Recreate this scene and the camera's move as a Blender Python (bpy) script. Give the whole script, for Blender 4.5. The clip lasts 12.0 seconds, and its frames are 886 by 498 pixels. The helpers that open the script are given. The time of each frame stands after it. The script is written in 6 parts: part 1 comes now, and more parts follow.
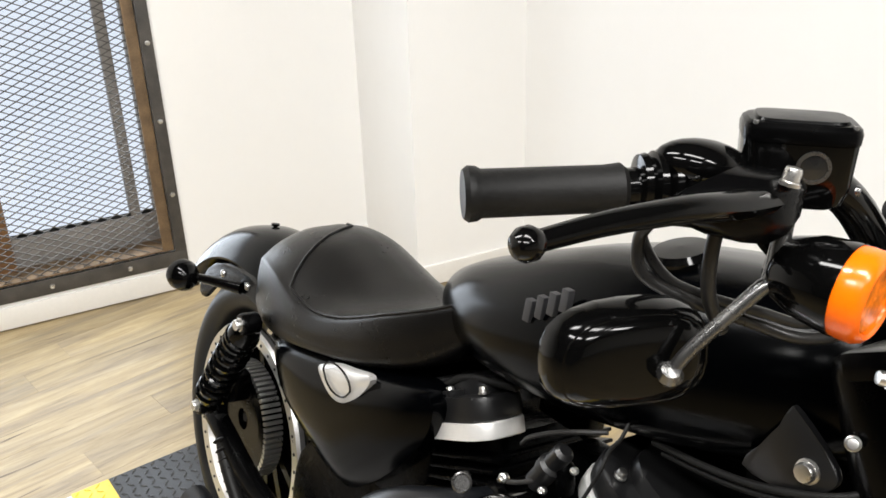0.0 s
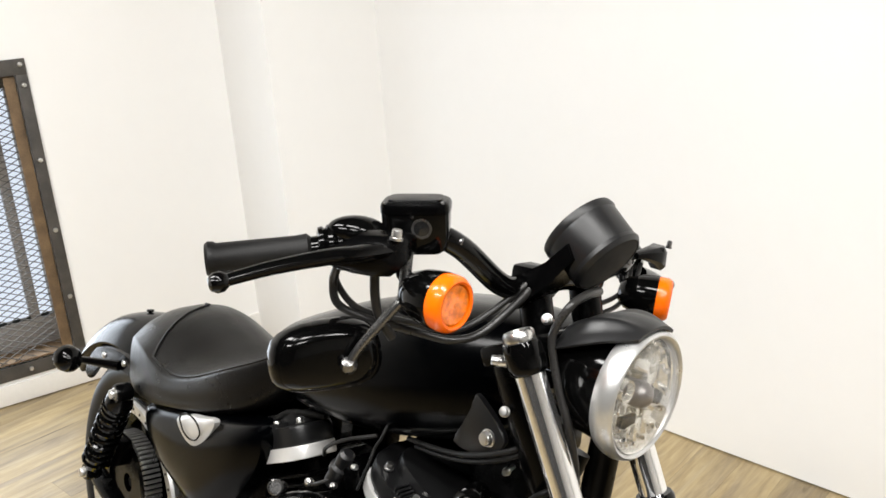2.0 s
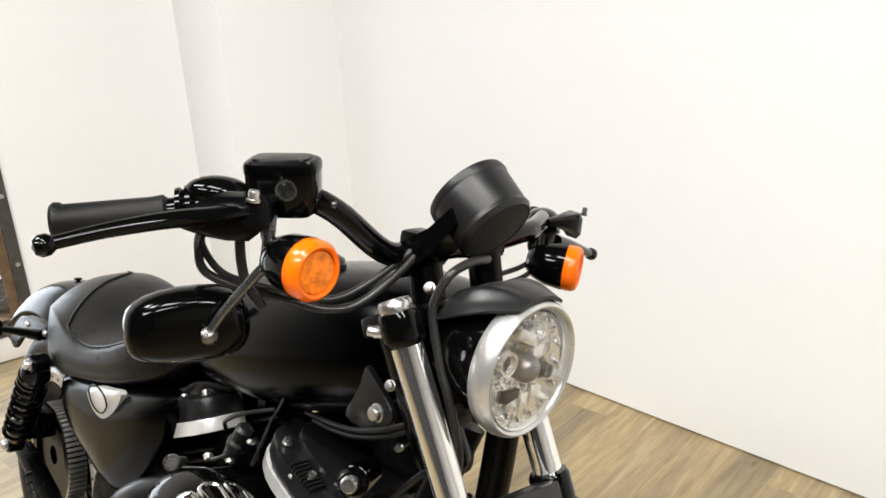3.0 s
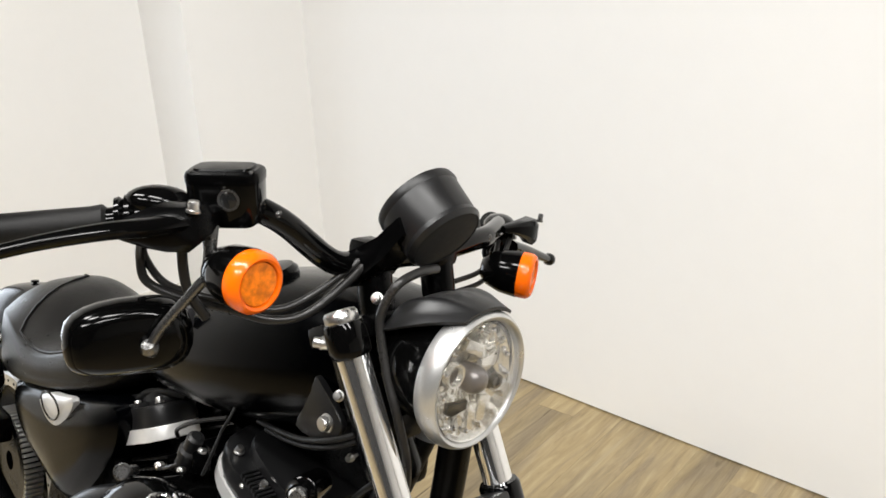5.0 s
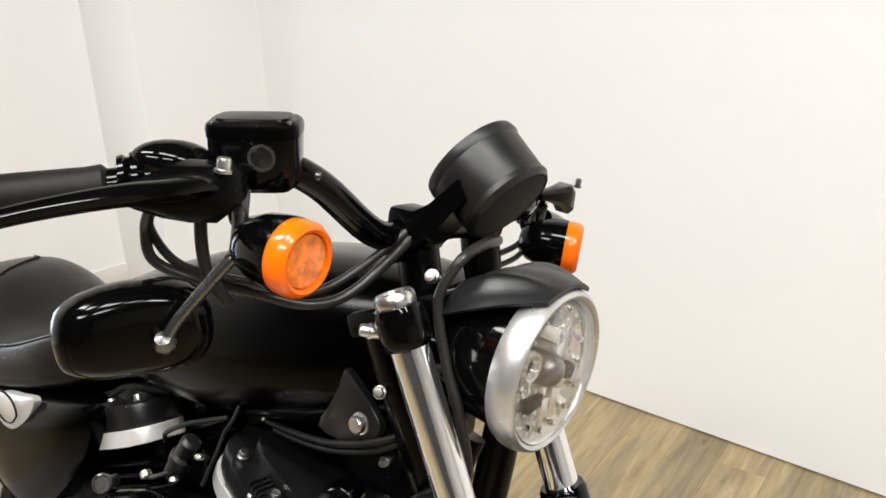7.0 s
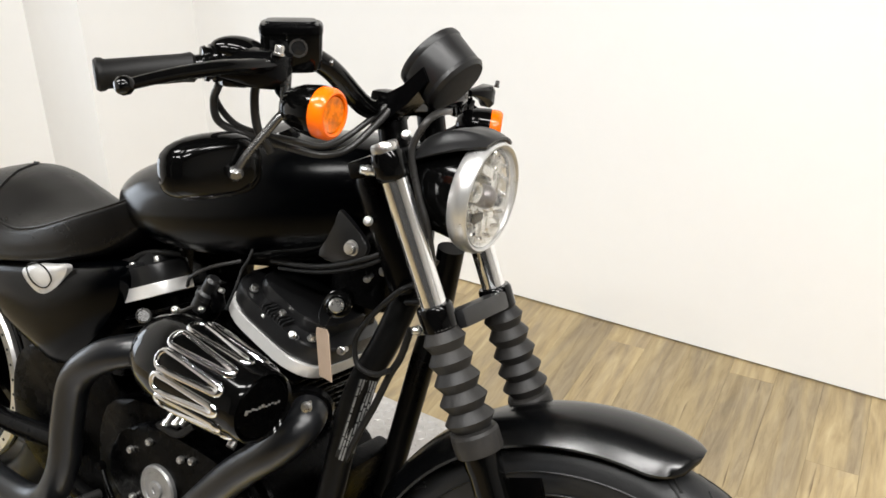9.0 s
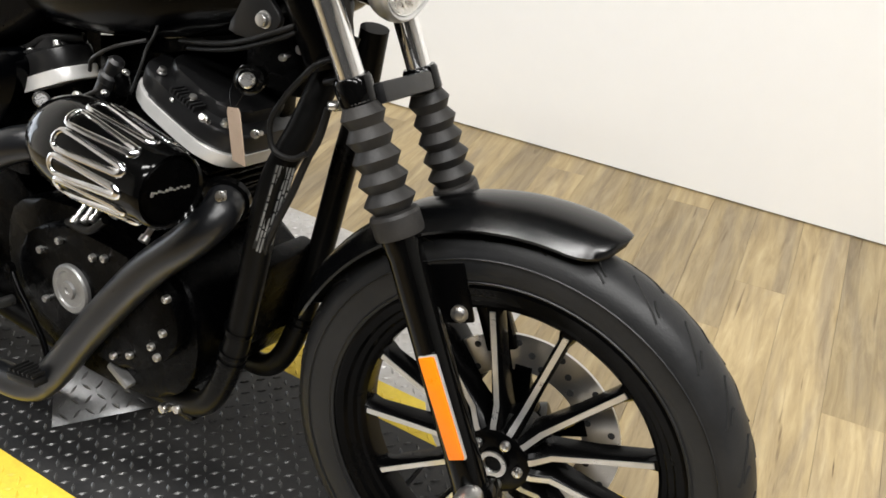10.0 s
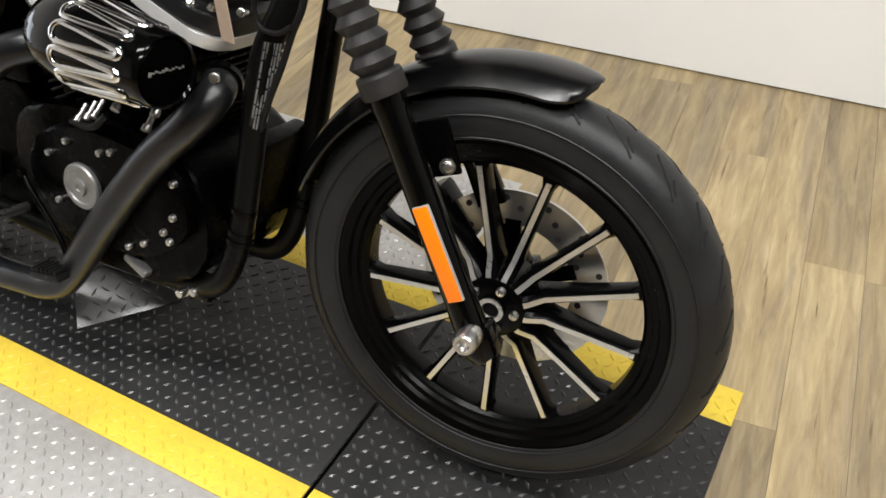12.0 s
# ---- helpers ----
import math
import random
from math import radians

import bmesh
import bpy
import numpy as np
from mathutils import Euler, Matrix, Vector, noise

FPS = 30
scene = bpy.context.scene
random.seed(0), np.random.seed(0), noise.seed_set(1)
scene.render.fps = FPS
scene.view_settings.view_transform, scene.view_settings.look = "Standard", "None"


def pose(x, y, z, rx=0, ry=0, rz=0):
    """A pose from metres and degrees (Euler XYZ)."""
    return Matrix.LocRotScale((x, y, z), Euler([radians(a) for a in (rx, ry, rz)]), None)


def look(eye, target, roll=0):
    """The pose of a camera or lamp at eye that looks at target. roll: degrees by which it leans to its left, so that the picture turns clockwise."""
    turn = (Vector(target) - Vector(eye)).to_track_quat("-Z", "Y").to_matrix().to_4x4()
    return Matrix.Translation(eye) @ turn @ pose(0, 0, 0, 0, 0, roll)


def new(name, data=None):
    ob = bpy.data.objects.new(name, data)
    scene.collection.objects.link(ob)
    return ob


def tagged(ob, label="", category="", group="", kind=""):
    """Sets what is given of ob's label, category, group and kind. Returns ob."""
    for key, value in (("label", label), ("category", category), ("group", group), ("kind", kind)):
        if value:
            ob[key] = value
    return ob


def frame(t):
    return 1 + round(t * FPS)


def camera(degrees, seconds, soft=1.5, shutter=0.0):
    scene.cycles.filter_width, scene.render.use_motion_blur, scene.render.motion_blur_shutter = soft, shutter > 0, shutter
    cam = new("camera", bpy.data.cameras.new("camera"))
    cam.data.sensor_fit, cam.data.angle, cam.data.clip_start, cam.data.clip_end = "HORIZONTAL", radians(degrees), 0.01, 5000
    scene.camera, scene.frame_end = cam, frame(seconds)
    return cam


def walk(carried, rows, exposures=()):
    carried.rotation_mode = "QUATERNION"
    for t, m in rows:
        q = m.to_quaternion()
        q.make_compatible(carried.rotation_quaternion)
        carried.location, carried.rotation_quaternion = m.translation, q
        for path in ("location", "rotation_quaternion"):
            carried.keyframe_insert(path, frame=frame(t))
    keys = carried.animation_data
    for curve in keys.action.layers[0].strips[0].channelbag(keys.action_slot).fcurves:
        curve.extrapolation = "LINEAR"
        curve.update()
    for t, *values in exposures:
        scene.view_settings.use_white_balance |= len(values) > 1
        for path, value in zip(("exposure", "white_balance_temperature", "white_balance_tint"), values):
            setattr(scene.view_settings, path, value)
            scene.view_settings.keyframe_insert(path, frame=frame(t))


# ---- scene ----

cam = camera(53.5, 12.0, soft=1.6)
EXPOSURES = [(0.0, -0.15), (2.0, -0.2), (3.5, -0.25), (5.5, -0.38), (7.0, -0.33), (9.0, -0.22), (10.5, -0.36), (12.0, -0.51)]
PATH = [
    (0, (-0.2041, -0.5656, 1.3108), (-0.8042, 0.1184, 0.8961), -1.78),
    (0.5, (-0.0732, -0.6164, 1.3412), (-0.7314, 0.0365, 0.9663), -5.67),
    (1, (0.0368, -0.7614, 1.4039), (-0.5836, -0.0533, 1.0666), -5.21),
    (1.5, (0.0795, -0.7818, 1.4064), (-0.4788, -0.0212, 1.075), -2.47),
    (2, (0.1259, -0.6957, 1.3887), (-0.4276, 0.071, 1.0632), -3.84),
    (2.5, (0.1661, -0.639, 1.3749), (-0.3809, 0.1201, 1.0219), -3.35),
    (3, (0.1875, -0.5934, 1.3573), (-0.3514, 0.1699, 1.001), -3.30),
    (3.5, (0.2073, -0.5677, 1.3646), (-0.3474, 0.1973, 1.0374), -3.61),
    (5.5, (0.199, -0.5669, 1.3654), (-0.2998, 0.2181, 0.9979), -2.69),
    (6, (0.1667, -0.6464, 1.3619), (-0.3028, 0.1672, 1.019), -1.71),
    (6.5, (0.098, -0.6208, 1.35), (-0.3129, 0.214, 0.9835), 1.20),
    (7, (0.0398, -0.5208, 1.3133), (-0.4033, 0.2871, 0.9247), -1.59),
    (7.2, (0.0293, -0.5204, 1.2964), (-0.4273, 0.2691, 0.8862), -2.10),
    (8.8, (0.1206, -0.8846, 1.381), (-0.2056, -0.0438, 0.949), -0.34),
    (9, (0.1261, -0.8675, 1.3544), (-0.2036, -0.0328, 0.9135), 0.00),
    (9.5, (0.1389, -0.8474, 1.3051), (-0.1535, -0.0404, 0.792), 1.07),
    (10, (0.1565, -0.849, 1.2444), (-0.0884, -0.0713, 0.6655), 2.71),
    (10.5, (0.1664, -0.8766, 1.2075), (-0.0147, -0.1402, 0.5557), 4.72),
    (11, (0.1825, -0.9201, 1.1933), (0.0155, -0.1979, 0.5221), 4.99),
    (11.5, (0.1943, -0.9678, 1.193), (0.0085, -0.2367, 0.5365), 2.46),
    (12, (0.2062, -0.9526, 1.2177), (-0.0251, -0.2241, 0.5729), -1.84),
]
walk(cam, [(t, look(eye, target, roll)) for t, eye, target, roll in PATH], exposures=EXPOSURES)

# ---- light ----
world = bpy.data.worlds.new("world")
scene.world = world
world.use_nodes = True
wn = world.node_tree
sky = wn.nodes.new("ShaderNodeTexSky")
sky.sky_type = "NISHITA"
sky.sun_disc = False
sky.sun_elevation = radians(35)
sky.sun_rotation = radians(120)
wn.links.new(sky.outputs[0], wn.nodes["Background"].inputs[0])
wn.nodes["Background"].inputs[1].default_value = 0.1


def area_lamp(name, at, target, sx, sy, watts, color):
    data = bpy.data.lights.new(name, "AREA")
    data.shape, data.size, data.size_y, data.energy, data.color = "RECTANGLE", sx, sy, watts, color
    ob = new(name, data)
    ob.matrix_world = look(at, target)
    return ob


CEIL = 3.0
# unseen overhead lamps; count, places and power chosen to light walls and bike
LAMPS = ((-1.45, -0.60, 50), (0.15, -0.55, 46), (1.75, -0.60, 62), (-0.6, -1.75, 62), (1.1, -1.75, 62))
for lx, ly, watts in LAMPS:
    area_lamp("ceiling_lamp", (lx, ly, CEIL - 0.09), (lx, ly, 0), 1.2, 0.25, watts, (1.0, 0.99, 0.975))
area_lamp("window_daylight", (-2.78, 0.38, 0.62), (-1.6, 0.0, 0.5), 0.9, 0.9, 14, (0.85, 0.92, 1.0))

# ---- materials ----
def material(name, color, rough=0.5, metal=0.0, vary=0.15, scale=8.0, bump=0.0, bump_scale=200.0, coat=0.0, rough_vary=0.1, spec=0.5, grime=None, tint=1.0):
    """A surface with colour and gloss that vary at two scales, and fine relief."""
    m = bpy.data.materials.new(name)
    m.use_nodes = True
    nt = m.node_tree
    b = nt.nodes["Principled BSDF"]
    tc = nt.nodes.new("ShaderNodeTexCoord")
    n1 = nt.nodes.new("ShaderNodeTexNoise")
    n1.inputs["Scale"].default_value, n1.inputs["Detail"].default_value = scale, 6
    n2 = nt.nodes.new("ShaderNodeTexNoise")
    n2.inputs["Scale"].default_value, n2.inputs["Detail"].default_value = scale * 14, 3
    add = nt.nodes.new("ShaderNodeMath")
    add.operation = "MULTIPLY_ADD"
    add.inputs[1].default_value = 0.4
    ramp = nt.nodes.new("ShaderNodeMapRange")
    ramp.inputs[1].default_value, ramp.inputs[2].default_value = 0.45, 0.95
    mix = nt.nodes.new("ShaderNodeMix")
    mix.data_type = "RGBA"
    other = grime or tuple(c * (1 - 2.2 * vary) for c in color)
    mix.inputs[6].default_value, mix.inputs[7].default_value = (*[max(c, 0.0) for c in other], 1), (*color, 1)
    for n in (n1, n2):
        nt.links.new(tc.outputs["Object"], n.inputs["Vector"])
    nt.links.new(n2.outputs[0], add.inputs[0])
    nt.links.new(n1.outputs[0], add.inputs[2])
    nt.links.new(add.outputs[0], ramp.inputs[0])
    nt.links.new(ramp.outputs[0], mix.inputs[0])
    nt.links.new(mix.outputs[2], b.inputs["Base Color"])
    rr = nt.nodes.new("ShaderNodeMapRange")
    rr.inputs[3].default_value, rr.inputs[4].default_value = min(rough + rough_vary, 1), max(rough - rough_vary * 0.5, 0.02)
    nt.links.new(ramp.outputs[0], rr.inputs[0])
    nt.links.new(rr.outputs[0], b.inputs["Roughness"])
    b.inputs["Metallic"].default_value = metal
    b.inputs["Specular IOR Level"].default_value = spec
    b.inputs["Specular Tint"].default_value = (tint, tint, tint, 1)
    b.inputs["Coat Weight"].default_value, b.inputs["Coat Roughness"].default_value = coat, 0.06
    if bump:
        n3 = nt.nodes.new("ShaderNodeTexNoise")
        n3.inputs["Scale"].default_value, n3.inputs["Detail"].default_value = bump_scale, 4
        nt.links.new(tc.outputs["Object"], n3.inputs["Vector"])
        bp = nt.nodes.new("ShaderNodeBump")
        bp.inputs["Strength"].default_value, bp.inputs["Distance"].default_value = bump, 0.002
        nt.links.new(n3.outputs[0], bp.inputs["Height"])
        nt.links.new(bp.outputs[0], b.inputs["Normal"])
    return m


def faceted(m, scale, strength):
    """Adds moulded facets to a surface, as lenses have."""
    nt = m.node_tree
    tc, cells, bp = nt.nodes.new("ShaderNodeTexCoord"), nt.nodes.new("ShaderNodeTexVoronoi"), nt.nodes.new("ShaderNodeBump")
    cells.inputs["Scale"].default_value = scale
    bp.inputs["Strength"].default_value, bp.inputs["Distance"].default_value = strength, 0.003
    nt.links.new(tc.outputs["Object"], cells.inputs["Vector"])
    nt.links.new(cells.outputs["Distance"], bp.inputs["Height"])
    nt.links.new(bp.outputs[0], nt.nodes["Principled BSDF"].inputs["Normal"])


def emitter(name, color, strength):
    m = bpy.data.materials.new(name)
    m.use_nodes = True
    nt = m.node_tree
    e = nt.nodes.new("ShaderNodeEmission")
    e.inputs[0].default_value, e.inputs[1].default_value = (*color, 1), strength
    nt.links.new(e.outputs[0], nt.nodes["Material Output"].inputs[0])
    return m


def clear_pane(name):
    """Thin clear glass: see-through, with a gloss that grows at the rim."""
    m = bpy.data.materials.new(name)
    m.use_nodes = True
    nt = m.node_tree
    clear, gloss = nt.nodes.new("ShaderNodeBsdfTransparent"), nt.nodes.new("ShaderNodeBsdfGlossy")
    gloss.inputs["Roughness"].default_value = 0.03
    lw, mix, power = nt.nodes.new("ShaderNodeLayerWeight"), nt.nodes.new("ShaderNodeMixShader"), nt.nodes.new("ShaderNodeMath")
    power.operation = "POWER"
    power.inputs[1].default_value = 4.0
    rise = nt.nodes.new("ShaderNodeMapRange")
    rise.inputs[3].default_value, rise.inputs[4].default_value = 0.03, 0.6
    nt.links.new(lw.outputs["Facing"], power.inputs[0])
    nt.links.new(power.outputs[0], rise.inputs[0])
    nt.links.new(rise.outputs[0], mix.inputs[0])
    nt.links.new(clear.outputs[0], mix.inputs[1])
    nt.links.new(gloss.outputs[0], mix.inputs[2])
    nt.links.new(mix.outputs[0], nt.nodes["Material Output"].inputs[0])
    return m


def plank_material():
    """Vinyl oak: honey and grey-brown streaks along each plank, tone by plank, dark checks and knots."""
    m = bpy.data.materials.new("vinyl_oak")
    m.use_nodes = True
    nt = m.node_tree
    b = nt.nodes["Principled BSDF"]
    tc, oi = nt.nodes.new("ShaderNodeTexCoord"), nt.nodes.new("ShaderNodeObjectInfo")
    off = nt.nodes.new("ShaderNodeVectorMath")
    off.operation = "MULTIPLY_ADD"
    off.inputs[1].default_value = (37, 11, 5)
    nt.links.new(oi.outputs["Random"], off.inputs[0])
    nt.links.new(tc.outputs["Object"], off.inputs[2])

    def streaks(stretch, scale, detail, distort=0.0, rough=0.55):
        mp, n = nt.nodes.new("ShaderNodeMapping"), nt.nodes.new("ShaderNodeTexNoise")
        mp.inputs["Scale"].default_value = stretch
        n.inputs["Scale"].default_value, n.inputs["Detail"].default_value = scale, detail
        n.inputs["Distortion"].default_value, n.inputs["Roughness"].default_value = distort, rough
        nt.links.new(off.outputs[0], mp.inputs[0])
        nt.links.new(mp.outputs[0], n.inputs["Vector"])
        return n.outputs[0]

    def ramped(value, stops):
        r = nt.nodes.new("ShaderNodeValToRGB")
        els = r.color_ramp.elements
        els[0].position, els[0].color = stops[0][0], (*stops[0][1], 1)
        els[1].position, els[1].color = stops[-1][0], (*stops[-1][1], 1)
        for p, c in stops[1:-1]:
            els.new(p).color = (*c, 1)
        nt.links.new(value, r.inputs[0])
        return r.outputs[0]

    def mixed(fac, a, c, kind="MIX"):
        x = nt.nodes.new("ShaderNodeMix")
        x.data_type, x.blend_type = "RGBA", kind
        if isinstance(fac, float):
            x.inputs[0].default_value = fac
        else:
            nt.links.new(fac, x.inputs[0])
        for socket, v in ((x.inputs[6], a), (x.inputs[7], c)):
            if isinstance(v, tuple):
                socket.default_value = (*v, 1)
            else:
                nt.links.new(v, socket)
        return x.outputs[2]

    blotch = streaks((1.5, 13, 13), 1.0, 8, 0.7, 0.60)
    grain = streaks((3.2, 30, 30), 1.5, 8, 0.6, 0.68)
    checks = streaks((3.0, 55, 55), 1.0, 3, 0.4)
    knots = streaks((9, 15, 15), 1.0, 2, 0.2)
    honey = ramped(grain, ((0.30, (0.255, 0.190, 0.096)), (0.52, (0.375, 0.292, 0.158)), (0.72, (0.475, 0.386, 0.226))))
    grey = ramped(grain, ((0.30, (0.175, 0.134, 0.080)), (0.52, (0.275, 0.218, 0.135)), (0.72, (0.36, 0.296, 0.190))))
    patch = ramped(blotch, ((0.38, (0, 0, 0)), (0.56, (1, 1, 1))))
    col = mixed(patch, grey, honey)
    col = mixed(ramped(checks, ((0.25, (1, 1, 1)), (0.34, (0, 0, 0)))), col, (0.095, 0.062, 0.030))
    col = mixed(ramped(knots, ((0.20, (1, 1, 1)), (0.27, (0, 0, 0)))), col, (0.105, 0.068, 0.034))
    col = mixed(1.0, col, ramped(oi.outputs["Random"], ((0.0, (0.84, 0.83, 0.82)), (1.0, (1.13, 1.11, 1.08)))), "MULTIPLY")
    nt.links.new(col, b.inputs["Base Color"])
    b.inputs["Roughness"].default_value = 0.42
    bp = nt.nodes.new("ShaderNodeBump")
    bp.inputs["Strength"].default_value, bp.inputs["Distance"].default_value = 0.25, 0.001
    nt.links.new(grain, bp.inputs["Height"])
    nt.links.new(bp.outputs[0], b.inputs["Normal"])
    return m


WALL = material("white_wall_paint", (0.87, 0.865, 0.85), 0.55, vary=0.012, scale=1.2, bump=0.12, bump_scale=160)
CEILING = material("ceiling_paint", (0.03, 0.03, 0.03), 0.7, vary=0.05, scale=2, bump=0.1)
BASE = material("baseboard_paint", (0.8, 0.78, 0.74), 0.45, vary=0.04, scale=6)
OAK = plank_material()
SUBFLOOR = material("dark_joint", (0.10, 0.075, 0.05), 0.8)
FAR_WALL = material("dark_wall_paint", (0.022, 0.021, 0.020), 0.6, vary=0.06, scale=2)
HOLE = material("drill_shadow", (0.02, 0.02, 0.02), 0.8)
MAT_BLACK = material("black_vinyl_mat", (0.008, 0.008, 0.0088), 0.42, vary=0.25, scale=9, spec=0.35, bump=0.25, grime=(0.020, 0.0197, 0.0194))
MAT_YELLOW = material("yellow_vinyl_border", (0.80, 0.60, 0.055), 0.45, vary=0.12, scale=7, bump=0.2, grime=(0.60, 0.42, 0.045))
# lozenges lighter than the mat: the light they catch is in the colour
MAT_TREAD = material("lit_tread_vinyl", (0.065, 0.065, 0.065), 0.24, vary=0.3, scale=14, spec=0.5, grime=(0.030, 0.030, 0.030))
STEEL_PLATE = material("diamond_plate_aluminium", (0.60, 0.59, 0.58), 0.40, metal=0.55, vary=0.12, scale=5, bump=0.2, grime=(0.36, 0.34, 0.32))
STEEL_DARK = material("scuffed_tread_plate", (0.22, 0.22, 0.22), 0.32, metal=0.85, vary=0.2, scale=14, bump=0.15)
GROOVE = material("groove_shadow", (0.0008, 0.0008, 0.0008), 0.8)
# tank's black paint again, lighter and glossier to bring out the fender's highlight
FENDER = material("highlight_black_fender_paint", (0.0012, 0.0013, 0.0015), 0.22, vary=0.1, scale=20, spec=0.45, rough_vary=0.05, bump=0.03, bump_scale=900)
DENIM = material("matte_black_paint", (0.0004, 0.0005, 0.0007), 0.16, vary=0.1, scale=20, spec=0.16, rough_vary=0.05, bump=0.03, bump_scale=900, tint=0.42)
GLOSS = material("gloss_black_paint", (0.0015, 0.0015, 0.0015), 0.085, vary=0.1, scale=20, spec=0.3, coat=0.0, rough_vary=0.05, tint=0.6)
SATIN = material("satin_black_metal", (0.0013, 0.0013, 0.0014), 0.20, vary=0.2, scale=25, spec=0.16, rough_vary=0.1, tint=0.45)
CASE = material("wrinkle_black_engine", (0.0008, 0.0008, 0.0009), 0.25, vary=0.2, scale=40, spec=0.08, bump=0.15, bump_scale=700, tint=0.4)
RUBBER = material("black_rubber", (0.0035, 0.0035, 0.0035), 0.45, vary=0.2, scale=14, spec=0.3, bump=0.15, bump_scale=300, grime=(0.010, 0.0097, 0.0093), tint=0.55)
TYRE = material("tyre_rubber", (0.0078, 0.0082, 0.0090), 0.40, vary=0.2, scale=10, spec=0.35, bump=0.12, bump_scale=400, grime=(0.0165, 0.0168, 0.0172), tint=0.8)
LEATHER = material("black_vinyl_leather", (0.003, 0.0027, 0.0025), 0.29, vary=0.15, scale=12, spec=0.48, bump=0.30, bump_scale=520, rough_vary=0.08, tint=0.45)
STANCHION = material("brushed_chrome", (0.92, 0.92, 0.92), 0.07, metal=0.97, vary=0.02, scale=6, rough_vary=0.0)
CHROME = material("chrome", (0.82, 0.82, 0.83), 0.10, metal=1.0, vary=0.03, scale=30, rough_vary=0.05)
BOLT = material("zinc_bolt", (0.72, 0.71, 0.69), 0.28, metal=1.0, vary=0.1, scale=60)
PIPE = material("black_ceramic_coating", (0.006, 0.0066, 0.008), 0.3, vary=0.15, scale=14, spec=0.5, rough_vary=0.08, bump=0.05, bump_scale=500, tint=1.0)
BAND = material("machined_cover_band", (0.76, 0.75, 0.73), 0.34, metal=0.45, vary=0.06, scale=40, rough_vary=0.08)
ALU = material("machined_aluminium", (0.78, 0.77, 0.75), 0.30, metal=0.9, vary=0.06, scale=40, rough_vary=0.08)
SILVER = material("satin_silver_trim", (0.70, 0.69, 0.67), 0.32, metal=0.6, vary=0.05, scale=30)
DISC = material("brake_disc_steel", (0.66, 0.65, 0.63), 0.3, metal=0.95, vary=0.1, scale=30)
AMBER = material("amber_plastic", (1.0, 0.155, 0.002), 0.2, vary=0.08, scale=30, coat=0.15, spec=0.3)
AMBER.node_tree.nodes["Principled BSDF"].inputs["Transmission Weight"].default_value = 0.12
AMBER_DISH = material("bright_amber_dish", (1.0, 0.235, 0.004), 0.16, vary=0.3, scale=140, spec=0.35)
REFLECTOR = material("amber_reflector", (1.0, 0.21, 0.002), 0.3, vary=0.04, scale=50)
GAITER = material("dusty_gaiter_rubber", (0.009, 0.009, 0.0093), 0.5, vary=0.3, scale=24, spec=0.3, bump=0.15, bump_scale=300, grime=(0.024, 0.022, 0.020))
GREY_FADE = material("faded_black_tube", (0.0015, 0.0015, 0.0015), 0.3, vary=0.3, scale=11, spec=0.1, grime=(0.0045, 0.0044, 0.0043))
SHEATH = material("grey_black_cable_sheath", (0.022, 0.021, 0.020), 0.3, vary=0.2, scale=20, spec=0.35)
STEM = material("dark_polished_steel", (0.17, 0.168, 0.165), 0.25, metal=0.9, vary=0.1, scale=30)
BOWL = material("bright_reflector_coating", (0.88, 0.87, 0.83), 0.12, metal=0.8, vary=0.05, scale=60)
BEZEL = material("satin_headlamp_ring", (0.62, 0.62, 0.61), 0.30, metal=0.8, vary=0.06, scale=30)
SHIELD = material("grey_bulb_shield", (0.20, 0.185, 0.18), 0.3, metal=0.6, vary=0.1)
SHIELD_ARM = material("dark_bulb_arm", (0.012, 0.012, 0.012), 0.35, vary=0.1)
GAUGE = material("grey_black_can", (0.0065, 0.0065, 0.0069), 0.36, vary=0.1, scale=25, spec=0.5, tint=0.9)
TAG = material("tan_card_tag", (0.36, 0.27, 0.20), 0.7, vary=0.06, scale=30)
COVER = material("dulled_timer_cover", (0.38, 0.38, 0.375), 0.35, metal=0.7, vary=0.15, scale=40)
RUST = material("rusty_steel", (0.22, 0.14, 0.07), 0.7, vary=0.2, scale=16, bump=0.3, grime=(0.07, 0.045, 0.025))
FRAME_STEEL = material("blackened_steel_frame", (0.045, 0.043, 0.04), 0.5, vary=0.2, scale=20, metal=0.3, grime=(0.10, 0.09, 0.08))
SASH = material("grey_window_sash", (0.30, 0.28, 0.26), 0.5, vary=0.1, scale=10)
POST = material("brown_window_post", (0.26, 0.13, 0.05), 0.6, vary=0.2, scale=12)
LETTER = material("grey_tank_lettering", (0.026, 0.026, 0.028), 0.45, vary=0.05)
LABEL_INK = material("worn_white_print", (0.22, 0.22, 0.215), 0.5, vary=0.3, scale=60)
DAYLIGHT = emitter("daylight_outside", (0.80, 0.88, 1.0), 1.15)
LAMP = emitter("lamp_panel", (1.0, 0.94, 0.86), 6.0)
LENS = clear_pane("clear_lens")
SIGHT = material("sight_glass", (0.012, 0.012, 0.012), 0.05, vary=0.1, coat=1.0)

